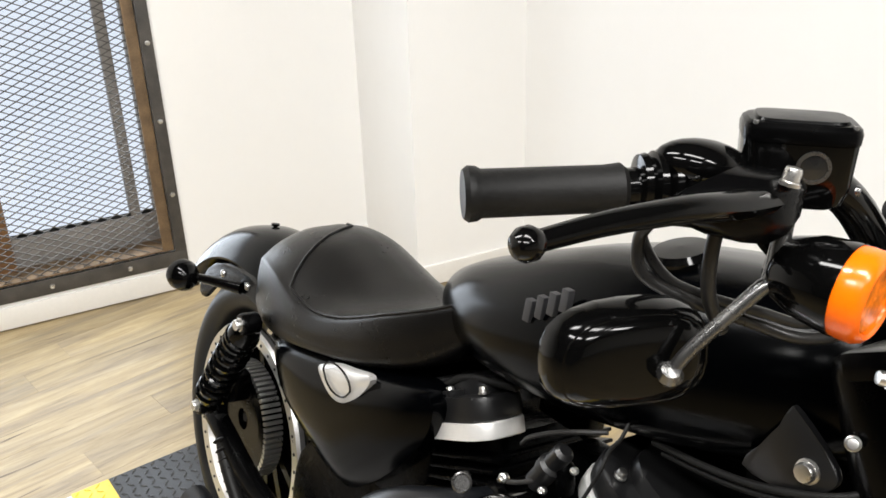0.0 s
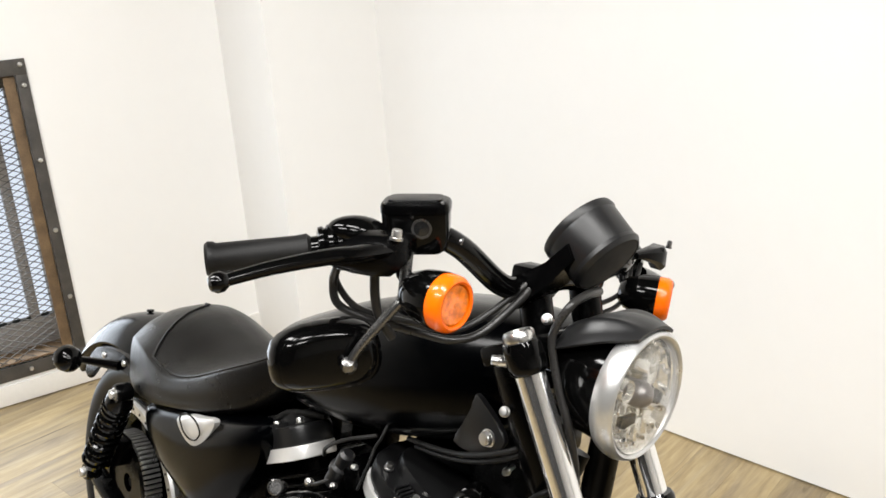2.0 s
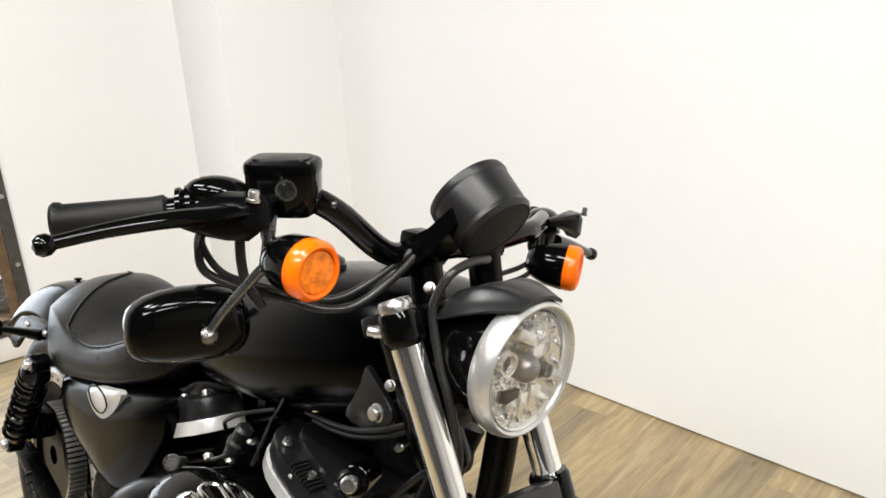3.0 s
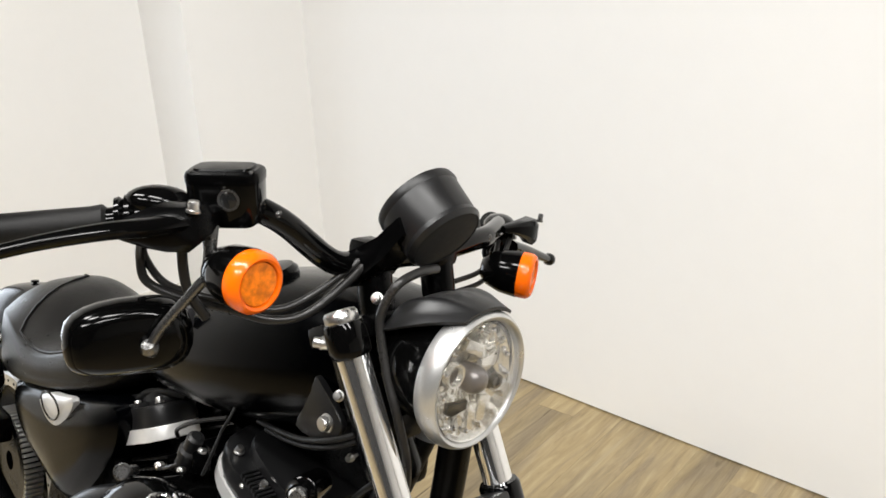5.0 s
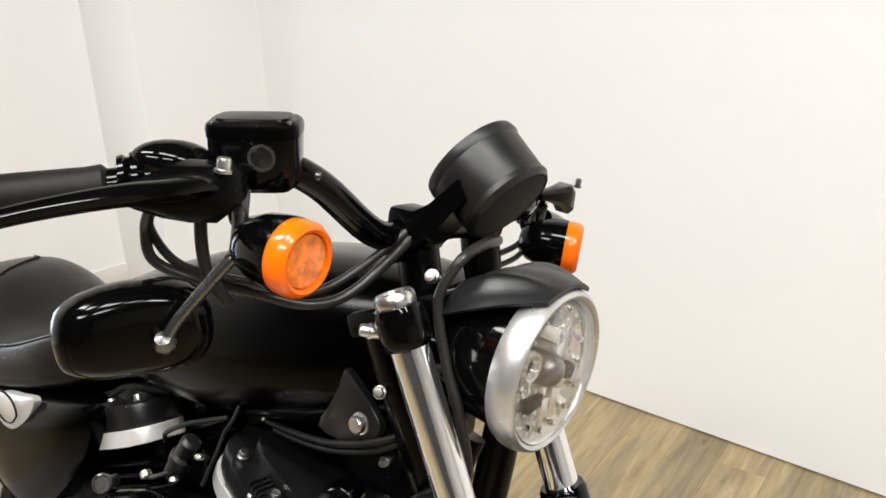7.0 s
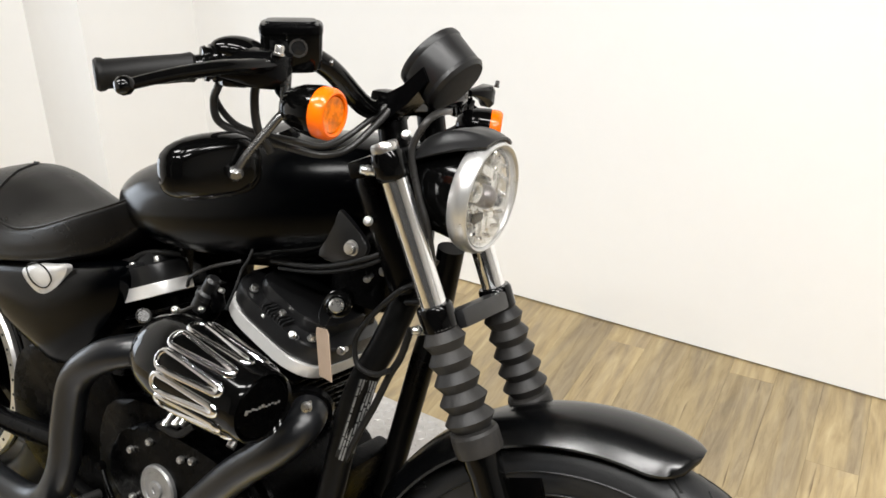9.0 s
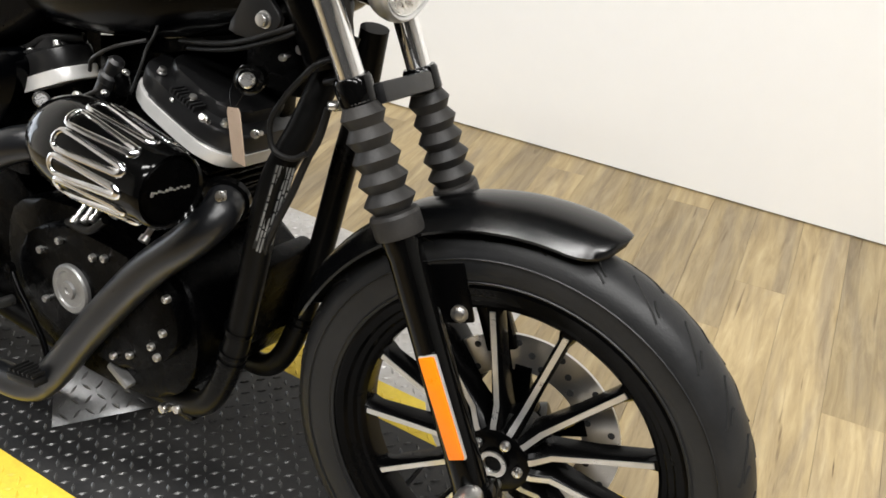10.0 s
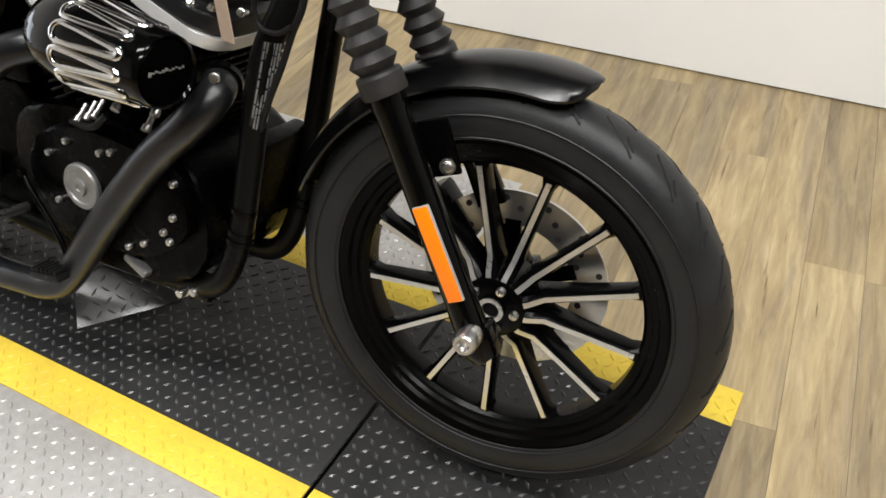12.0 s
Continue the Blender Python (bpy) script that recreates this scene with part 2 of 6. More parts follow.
# ---- builders ----
def part(name, bm, mat, parent=None, label="", sharp=38):
    """Links a bmesh as one mesh object, under a thing or a part."""
    bmesh.ops.remove_doubles(bm, verts=bm.verts, dist=1e-6)
    bmesh.ops.recalc_face_normals(bm, faces=bm.faces)
    lim = radians(sharp)
    for e in bm.edges:
        e.smooth = not (len(e.link_faces) == 2 and e.calc_face_angle(0) > lim)
    for f in bm.faces:
        f.smooth = True
    me = bpy.data.meshes.new(name)
    bm.to_mesh(me)
    bm.free()
    me.materials.append(mat)
    ob = new(name, me)
    if parent is not None:
        ob.parent = parent
    if label:
        tagged(ob, label)
    return ob


def empty(name, parent=None, m=None):
    ob = new(name)
    ob.empty_display_size = 0.1
    if parent is not None:
        ob.parent = parent
    if m is not None:
        ob.matrix_basis = m
    return ob


def fresh():
    return bmesh.new()


def spline(pts, k=6):
    """Catmull-Rom through the points, k steps to each span."""
    p = [Vector(q) for q in pts]
    p = [2 * p[0] - p[1]] + p + [2 * p[-1] - p[-2]]
    out = []
    for i in range(1, len(p) - 2):
        for j in range(k):
            t = j / k
            a, b, c, d = p[i - 1], p[i], p[i + 1], p[i + 2]
            out.append(0.5 * (2 * b + (c - a) * t + (2 * a - 5 * b + 4 * c - d) * t * t + (3 * b - a - 3 * c + d) * t ** 3))
    return out + [p[-2]]


def skin(bm, rings, cap=True, loop=False):
    vs = [[bm.verts.new(q) for q in ring] for ring in rings]
    n = len(vs[0])
    pairs = list(zip(vs, vs[1:] + vs[:1])) if loop else list(zip(vs, vs[1:]))
    for a, b in pairs:
        for i in range(n):
            bm.faces.new((a[i], a[(i + 1) % n], b[(i + 1) % n], b[i]))
    if cap and not loop:
        bm.faces.new(vs[0])
        bm.faces.new(vs[-1][::-1])
    return bm


def tube(bm, pts, r, n=12, k=6, smooth=True, cap=True, loop=False):
    """A round bar along the points; r is one radius or one for each given point."""
    line = spline(pts, k) if smooth else [Vector(q) for q in pts]
    if isinstance(r, (int, float)):
        rad = [r] * len(line)
    else:
        rad = [float(v) for v in np.interp(np.linspace(0, len(r) - 1, len(line)), range(len(r)), r)]
    rings, side = [], None
    for i, q in enumerate(line):
        if loop:
            d = (line[(i + 1) % len(line)] - line[i - 1]).normalized()
        else:
            d = (line[min(i + 1, len(line) - 1)] - line[max(i - 1, 0)]).normalized()
        if side is None:
            side = d.orthogonal().normalized()
        side = (side - d * side.dot(d)).normalized()
        up = d.cross(side)
        rings.append([q + rad[i] * (math.cos(2 * math.pi * j / n) * side + math.sin(2 * math.pi * j / n) * up) for j in range(n)])
    return skin(bm, rings, cap, loop)


def lathe(bm, profile, origin, axis, n=32, cap=True):
    """Turns (radius, height) pairs round the axis."""
    o, a = Vector(origin), Vector(axis).normalized()
    s = a.orthogonal().normalized()
    u = a.cross(s)
    rings = [[o + a * h + max(r, 1e-4) * (math.cos(2 * math.pi * j / n) * s + math.sin(2 * math.pi * j / n) * u) for j in range(n)] for r, h in profile]
    return skin(bm, rings, cap)


def ring_lathe(bm, profile, origin, axis, n=64):
    """Turns a closed outline of (radius, height) round the axis, as tyres and rims are."""
    o, a = Vector(origin), Vector(axis).normalized()
    s = a.orthogonal().normalized()
    u = a.cross(s)
    rings = [[o + a * h + r * (math.cos(2 * math.pi * j / n) * s + math.sin(2 * math.pi * j / n) * u) for r, h in profile] for j in range(n)]
    return skin(bm, rings, False, True)


def slab(bm, center, size, rot=None, bevel=0.003):
    """A block with worn edges; rot is a 3x3 turn."""
    m = Matrix.LocRotScale(Vector(center), rot.to_quaternion() if rot else None, Vector(size))
    made = bmesh.ops.create_cube(bm, size=1.0, matrix=m)
    if bevel:
        edges = {e for v in made["verts"] for e in v.link_edges}
        bmesh.ops.bevel(bm, geom=list(edges), offset=bevel, segments=2, profile=0.6, affect="EDGES")
    return bm


def prism(bm, outline, origin, ua, ub, depth, bevel=0.003):
    """Pushes a flat outline, given along ua and ub, through by depth (along ua x ub)."""
    o, ua, ub = Vector(origin), Vector(ua), Vector(ub)
    w = ua.cross(ub).normalized() * depth
    a = [bm.verts.new(o + ua * p + ub * q) for p, q in outline]
    b = [bm.verts.new(v.co + w) for v in a]
    n = len(a)
    faces = [bm.faces.new(a[::-1]), bm.faces.new(b)]
    faces += [bm.faces.new((a[i], a[(i + 1) % n], b[(i + 1) % n], b[i])) for i in range(n)]
    if bevel:
        edges = {e for f in faces[:2] for e in f.edges}
        bmesh.ops.bevel(bm, geom=list(edges), offset=bevel, segments=2, profile=0.6, affect="EDGES")
    return bm


def rounded(outline, k=4):
    """A closed smooth outline through the given corners."""
    p = [Vector((*q, 0)) for q in outline]
    n, out = len(p), []
    for i in range(n):
        a, b, c, d = p[i - 1], p[i], p[(i + 1) % n], p[(i + 2) % n]
        for j in range(k):
            t = j / k
            q = 0.5 * (2 * b + (c - a) * t + (2 * a - 5 * b + 4 * c - d) * t * t + (3 * b - a - 3 * c + d) * t ** 3)
            out.append((q.x, q.y))
    return out


def pillow(bm, outline, y, dome, depth, k=4, rings=6):
    """A domed cover on the bike's right side: an outline in x and z, its rim at y, bulging by dome, with a back."""
    p = rounded(outline, k)
    cx, cz = sum(q[0] for q in p) / len(p), sum(q[1] for q in p) / len(p)
    loops = [[Vector((q[0], y + depth, q[1])) for q in p]]
    for i in range(rings):
        f = i / rings
        loops.append([Vector((cx + (q[0] - cx) * (1 - f), y - dome * math.sqrt(1 - (1 - f) ** 2.6), cz + (q[1] - cz) * (1 - f))) for q in p])
    return skin(bm, loops, True)


def bolt(bm, at, axis, r=0.007, h=0.006, n=12):
    """A domed screw head."""
    return lathe(bm, [(r, -0.003), (r, h * 0.5), (r * 0.85, h * 0.85), (r * 0.45, h), (r * 0.4, h * 0.6), (0, h * 0.6)], at, axis, n)


def hex_bolt(bm, at, axis, r=0.008, h=0.007):
    r, h = r * 0.82, h * 0.85
    lathe(bm, [(r * 1.25, -0.002), (r * 1.25, 0.0), (r, 0.0008)], at, axis, 14)
    return lathe(bm, [(r, -0.002), (r, h * 0.72), (r * 0.86, h * 0.95), (r * 0.5, h), (0, h * 0.98)], at, axis, 12)


def grid_surface(rows, ku=4, kv=3):
    """Smooths rows of points both ways; every row has as many points."""
    fine = [spline(row, kv) for row in rows]
    cols = [spline([row[i] for row in fine], ku) for i in range(len(fine[0]))]
    return [[cols[i][j] for i in range(len(cols))] for j in range(len(cols[0]))]

# ---- room ----
def wall_turn(angle, origin):
    """A frame with x along a wall, y out of its back and z up."""
    return Matrix.Translation(origin) @ Matrix.Rotation(radians(angle), 4, "Z")


def wall_block(name, m, x0, x1, z0, z1, thick, label, mat=WALL, openings=()):
    """A thick wall; each opening (x0, x1, z0, z1) goes through it."""
    bm = fresh()
    xs = sorted({x0, x1, *[v for o in openings for v in o[:2]]})
    zs = sorted({z0, z1, *[v for o in openings for v in o[2:]]})
    for a, b in zip(xs, xs[1:]):
        for c, d in zip(zs, zs[1:]):
            if any(o[0] <= a and b <= o[1] and o[2] <= c and d <= o[3] for o in openings):
                continue
            slab(bm, ((a + b) / 2, thick / 2, (c + d) / 2), (b - a, thick, d - c), None, 0)
    bmesh.ops.remove_doubles(bm, verts=bm.verts, dist=1e-5)
    inner = [f for f in bm.faces if all(sum(1 for g in e.link_faces) > 2 for e in f.edges)]
    bmesh.ops.delete(bm, geom=inner, context="FACES_ONLY")
    ob = part(name, bm, mat)
    ob.matrix_basis = m
    return tagged(ob, label, "wall", kind="structure")


CORNER = (-1.815, 1.695)
RIGHT = wall_turn(-9.8, (*CORNER, 0))
LEFT = wall_turn(69.3, (-2.92, 0, 0))
wall_block("wall_north", RIGHT, -1.2, 7.5, 0, CEIL, 0.15, "smooth white painted showroom wall with faintly uneven tone")
WX0, WX1, WZ0, WZ1 = -0.06, 0.905, 0.11, 1.11
wall_block("wall_west", LEFT, -7.0, 2.2, 0, CEIL, 0.22, "white painted wall with a steel-meshed window", openings=[(WX0, WX1, WZ0, WZ1)])
# boxed-out pier in the corner
PIER = wall_turn(68.0, (*CORNER, 0))
wall_block("wall_pier", PIER, -0.405, 0.0, 0, CEIL, 0.62, "white boxed-out wall pier in the corner")
# unseen closing walls: dark south darkens reflections, white east brightens the headlamp
wall_block("wall_south", wall_turn(0, (-6.5, -6.2, 0)), 0, 12.5, 0, CEIL, -0.15, "plain unseen wall, kept dark for dark reflections", FAR_WALL)
wall_block("wall_east", wall_turn(90, (5.2, -6.2, 0)), 0, 8.0, 0, CEIL, -0.15, "plain unseen wall, kept white to brighten the headlamp's reflections", WALL)
# unseen ceiling, kept dark so that black paint reflects little
bm = fresh()
slab(bm, (-0.5, -1.8, CEIL + 0.05), (13.5, 10.0, 0.1), None, 0)
tagged(part("ceiling", bm, CEILING), "flat unseen ceiling, kept dark for dark reflections", "ceiling", kind="structure")


def ceiling_light(x, y):
    ob = empty("ceiling_light", None, pose(x, y, CEIL))
    bm = fresh()
    slab(bm, (0, 0, -0.03), (1.3, 0.32, 0.06))
    part("housing", bm, BASE, ob)
    bm = fresh()
    slab(bm, (0, 0, -0.064), (1.24, 0.27, 0.006), None, 0.002)
    part("diffuser", bm, LAMP, ob, "glowing white diffuser")
    return tagged(ob, "long white ceiling light with a glowing diffuser", "ceiling light", "ceiling lights")


# added fixtures, out of view, one at each lamp
for x, y, _ in LAMPS:
    ceiling_light(x, y)

# baseboards
for name, m, x0, x1 in (("baseboard", LEFT, -5.0, 1.9), ("baseboard", PIER, -0.405, -0.01)):
    bm = fresh()
    slab(bm, ((x0 + x1) / 2, -0.004, 0.035), (x1 - x0, 0.012, 0.07), None, 0.002)
    ob = part(name, bm, BASE)
    ob.matrix_basis = m
    tagged(ob, "low white painted baseboard", "baseboard", kind="structure")

# window with expanded metal guard
window = empty("window_1", None, LEFT)
tagged(window, "low window behind an expanded steel mesh guard in a bolted black frame", "window", kind="structure")
bm = fresh()
for x0, x1, z0, z1 in ((WX0 - 0.025, WX1 + 0.025, WZ0 - 0.025, WZ0 + 0.025), (WX0 - 0.025, WX1 + 0.025, WZ1 - 0.022, WZ1 + 0.028),
                       (WX0 - 0.025, WX0 + 0.02, WZ0 + 0.025, WZ1 - 0.022), (WX1 - 0.012, WX1 + 0.025, WZ0 + 0.025, WZ1 - 0.022)):
    slab(bm, ((x0 + x1) / 2, -0.006, (z0 + z1) / 2), (x1 - x0, 0.008, z1 - z0), None, 0.0015)
part("guard_frame", bm, FRAME_STEEL, window, "black bolted steel angle frame")
bm = fresh()
for x, w in ((WX0 + 0.004, 0.006), (WX1 - 0.016, 0.007)):
    slab(bm, (x, 0.075, (WZ0 + WZ1) / 2), (w, 0.14, WZ1 - WZ0 - 0.05), None, 0.001)
for z in (WZ0 + 0.028, WZ1 - 0.026):
    slab(bm, ((WX0 + WX1) / 2, 0.075, z), (WX1 - WX0 - 0.05, 0.14, 0.006), None, 0.001)
slab(bm, (WX1 - 0.031, 0.004, (WZ0 + WZ1) / 2), (0.034, 0.006, WZ1 - WZ0 - 0.052), None, 0.001)
part("reveal", bm, RUST, window, "rust-brown steel window reveal")
bm = fresh()
for z in (0.33, 0.57, 0.81, 1.055):
    bolt(bm, (WX1 + 0.008, -0.010, z), (0, -1, 0), 0.008, 0.006)
for i in range(4):
    bolt(bm, (WX1 - 0.16 - 0.235 * i, -0.010, WZ0), (0, -1, 0), 0.008, 0.006)
    bolt(bm, (WX1 - 0.16 - 0.235 * i, -0.010, WZ1 + 0.004), (0, -1, 0), 0.008, 0.006)
bolt(bm, (WX1 + 0.008, -0.010, WZ1 + 0.01), (0, -1, 0), 0.008, 0.006)
part("bolts", bm, BOLT, window)
# expanded metal: two families of slanted strands
bm = fresh()
dw, dh = 0.046, 0.0225
x0, x1, z0, z1 = WX0 + 0.015, WX1 - 0.046, WZ0 + 0.02, WZ1 - 0.018
slope = dh / dw
k0, k1 = int((z0 - slope * x1) / dh) - 1, int((z1 - slope * x0) / dh) + 1
for sgn in (1, -1):
    for k in range(-10, 90):
        c = k * dh
        ends = []
        for x in (x0, x1):
            z = c + sgn * slope * (x - x0)
            ends.append((x, z))
        (xa, za), (xb, zb) = ends
        lo, hi = 0.0, 1.0
        d = zb - za
        ta, tb = sorted(((z0 - za) / d, (z1 - za) / d))
        lo, hi = max(lo, ta), min(hi, tb)
        if hi - lo < 0.01:
            continue
        pa, pb = Vector((xa + (xb - xa) * lo, 0.012 + 0.001 * sgn, za + d * lo)), Vector((xa + (xb - xa) * hi, 0.012 + 0.001 * sgn, za + d * hi))
        tube(bm, [pa, pb], 0.0019, 4, 1, False)
part("expanded_mesh", bm, FRAME_STEEL, window, "dark expanded steel mesh")
bm = fresh()
SD = 0.13
for xa, xb, za, zb in ((WX0 + 0.01, WX1 - 0.03, WZ0 + 0.03, WZ0 + 0.13), (WX0 + 0.01, WX1 - 0.03, WZ1 - 0.07, WZ1 - 0.03), (WX1 - 0.112, WX1 - 0.08, WZ0 + 0.13, WZ1 - 0.07), (WX1 - 0.036, WX1 - 0.02, WZ0 + 0.13, WZ1 - 0.07), (WX0 + 0.01, WX0 + 0.05, WZ0 + 0.13, WZ1 - 0.07)):
    slab(bm, ((xa + xb) / 2, SD, (za + zb) / 2), (xb - xa, 0.04, zb - za), None, 0.003)
part("window_frame", bm, SASH, window, "weathered grey-brown window sash")
bm = fresh()
slab(bm, (0.39, SD - 0.015, (WZ0 + WZ1) / 2), (0.075, 0.05, WZ1 - WZ0 - 0.06), None, 0.003)
part("mullion", bm, POST, window, "brown upright window post")
for xa, xb in ((WX0 + 0.05, 0.355), (0.425, WX1 - 0.112), (WX1 - 0.08, WX1 - 0.036)):
    bm = fresh()
    slab(bm, ((xa + xb) / 2, SD, (WZ0 + WZ1) / 2 + 0.02), (xb - xa, 0.005, WZ1 - WZ0 - 0.2), None, 0)
    ob = part("pane", bm, LENS, window)
    ob.visible_shadow = False
bm = fresh()
slab(bm, (0.4, 0.42, 0.62), (2.4, 0.01, 2.0), None, 0)
ob = part("backdrop", bm, DAYLIGHT)
ob.matrix_basis = LEFT
tagged(ob, "bright overcast daylight outside the window", "daylight", kind="structure")

# ---- lift deck with its mat ----
LIFT = Matrix.Rotation(radians(-12.5), 4, "Z")
U0, U1, V0, V1, VO = -1.875, 0.352, -0.348, 0.262, 0.085


def flat(name, m, x0, x1, y0, y1, z0, z1, mat, parent=None, bevel=0.002):
    bm = fresh()
    slab(bm, ((x0 + x1) / 2, (y0 + y1) / 2, (z0 + z1) / 2), (x1 - x0, y1 - y0, z1 - z0), None, bevel)
    ob = part(name, bm, mat, parent)
    if m is not None:
        ob.matrix_basis = m
    return ob


def tread(name, x0, x1, y0, y1, z, mat, parent, keep=None):
    """Raised lozenges, turned by quarters from one to the next."""
    verts, faces = [], []
    pitch, ln, wd, h = 0.0225, 0.0215, 0.0076, 0.0026
    for i in range(int((x1 - x0) / pitch) + 1):
        for j in range(int((y1 - y0) / pitch) + 1):
            x, y = x0 + (i + 0.5) * pitch, y0 + (j + 0.5) * pitch
            if x > x1 - 0.008 or y > y1 - 0.008:
                continue
            a = math.pi / 4 if (i + j) % 2 else -math.pi / 4
            c, s = math.cos(a), math.sin(a)
            k = len(verts)
            for p, q, r in ((ln / 2, 0, 0), (0, wd / 2, 0), (-ln / 2, 0, 0), (0, -wd / 2, 0), (ln / 4, 0, h), (-ln / 4, 0, h)):
                verts.append((x + c * p - s * q, y + s * p + c * q, z + r - 0.0002))
            faces += [(k, k + 1, k + 4), (k + 1, k + 5, k + 4), (k + 1, k + 2, k + 5), (k + 2, k + 3, k + 5), (k + 3, k + 4, k + 5), (k + 3, k, k + 4)]
    me = bpy.data.meshes.new(name)
    me.from_pydata(verts, [], faces)
    me.materials.append(mat)
    ob = new(name, me)
    ob.parent = parent
    return tagged(ob, kind="stuff")


deck = empty("lift_deck", None, LIFT)
tagged(deck, "flush lift deck of bright aluminium diamond plate", "lift deck")
flat("plate", None, U0, U1 - 0.62, V0 - 0.75, V1 + 0.40, -0.03, -0.004, STEEL_PLATE, deck)
flat("front_plate", None, U1 - 0.62, U1 - 0.005, V0 - 0.75, V1 - 0.01, -0.03, -0.004, STEEL_PLATE, deck)
tread("plate_tread", U0, U1 - 0.62, V1 + 0.005, V1 + 0.40, -0.004, STEEL_PLATE, deck)
tread("plate_tread", U0 + 0.5, U1, V0 - 0.6, V0 - 0.005, -0.004, STEEL_PLATE, deck)
mat = empty("lift_mat", None, LIFT)
tagged(mat, "black diamond-tread vinyl mat with worn yellow borders", "mat")
JU = -0.215
for a, b in ((U0, JU - 0.004), (JU + 0.004, U1)):
    flat("mat_panel", None, a, b, V0 + VO, V1 - VO, -0.003, 0.0, MAT_BLACK, mat)
    for y0, y1 in ((V0, V0 + VO), (V1 - VO, V1)):
        ob = flat("border_strip", None, a, b, y0, y1, -0.003, 0.0, MAT_YELLOW, mat)
        tagged(ob, "worn yellow border strip")
        tread("border_tread", a, b, y0, y1, 0.0, MAT_YELLOW, mat)
    tread("mat_tread", a, b, V0 + VO, V1 - VO, 0.0, MAT_TREAD, mat)
flat("joint_bar", None, JU - 0.004, JU + 0.004, V0, V1, -0.006, -0.002, SATIN, mat)

# ---- floor ----
bm = fresh()
slab(bm, (-0.5, -1.8, -0.08), (13.5, 10.0, 0.12), None, 0)
floor = tagged(part("floor", bm, SUBFLOOR), "plank floor of light oak-look vinyl", "floor", kind="structure")
plank_w, plank_l, turn = 0.118, 1.22, radians(83.5)
plank_mesh = {}


def plank_data(length, width):
    key = (round(length, 3), round(width, 3))
    if key not in plank_mesh:
        bm = fresh()
        slab(bm, (0, 0, -0.0045), (length - 0.0005, width - 0.0006, 0.005), None, 0)
        me = bpy.data.meshes.new("plank")
        bm.to_mesh(me)
        bm.free()
        me.materials.append(OAK)
        plank_mesh[key] = me
    return plank_mesh[key]


rng = random.Random(4)
rest = fresh()
along = Matrix.Rotation(turn, 4, "Z")
for row in range(-90, 91):
    shift = rng.uniform(0, plank_l)
    for col in range(-8, 4):
        lx, ly = col * plank_l + shift, row * plank_w - 0.047
        wx, wy = 0.1 + math.cos(turn) * lx - math.sin(turn) * ly, math.cos(turn) * ly + math.sin(turn) * lx
        if not (-6.2 < wx < 5.1 and -5.5 < wy < 2.6) or (LEFT.inverted() @ Vector((wx, wy, 0))).y > 0.1:
            continue
        # trim against the wall that the planks run up to
        over = (RIGHT.inverted() @ Vector((wx, wy, 0))).y + plank_l / 2 - 0.06
        if over > plank_l - 0.1:
            continue
        over = max(over, 0.0)
        wx, wy = wx - math.cos(turn) * over / 2, wy - math.sin(turn) * over / 2
        place = pose(wx, wy, -0.0035 - (0.0 if rng.random() < 0.5 else 0.0003), 0, 0, math.degrees(turn))
        if -2.6 < wx < 2.2 and -0.9 < wy:
            ob = new("plank", plank_data(plank_l - over, plank_w))
            ob.parent = floor
            ob.matrix_basis = place
        else:
            at = along.inverted() @ place.translation
            slab(rest, at + Vector((0, 0, -0.0045)), (plank_l - over - 0.0005, plank_w - 0.0006, 0.005), None, 0)
far = part("far_planks", rest, OAK, floor)
far.matrix_basis = along
tagged(far, kind="stuff")

# ---- motorcycle: x forward, y to its left, z up; it leans on its side stand ----
BIKE = Matrix.Translation((-0.0231, -0.1188, 0.0139)) @ Matrix.Rotation(radians(-13.5), 4, "Z") @ Matrix.Rotation(radians(-12.6), 4, "X")
FRONT = Matrix.Translation((-0.0157, -0.1202, 0.0139)) @ Matrix.Rotation(radians(-7.5), 4, "Z") @ Matrix.Rotation(radians(-12.6), 4, "X")
bike = empty("motorcycle", None, BIKE)
tagged(bike, "matte black cruiser motorcycle leaning on its side stand", "motorcycle")
F = BIKE.inverted() @ FRONT


def fpart(name, bm, mat, parent=None, label="", sharp=38):
    """A part of the steered front end."""
    ob = part(name, bm, mat, parent or bike, label, sharp)
    if parent is None:
        ob.matrix_basis = F
    return ob


def bpart(name, bm, mat, parent=None, label="", sharp=38):
    return part(name, bm, mat, parent or bike, label, sharp)


# front wheel
WC = Vector((0.007, 0.016, 0.3355))
Y = Vector((0, 1, 0))
TR = 0.3245
wheel = empty("front_wheel", bike, F @ Matrix.Translation(WC) @ Matrix.Rotation(radians(2.0), 4, "X") @ Matrix.Translation(-WC))
tagged(wheel, "black thirteen-spoke cast wheel with machined spoke edges")
bm = fresh()
prof = [(0.244, -0.028), (0.250, -0.036), (0.252, -0.0395), (0.264, -0.0440), (0.282, -0.0465), (0.299, -0.0440), (0.3125, -0.034), (0.321, -0.018), (TR, 0.0)]
prof = prof + [(r, -h) for r, h in prof[-2::-1]]
ring_lathe(bm, prof, WC, Y, 96)
part("tyre", bm, TYRE, wheel, "black road tyre")
# slanted tread grooves: near-black tubes with the grooves' shade in their colour; raised sidewall rings
bm = fresh()
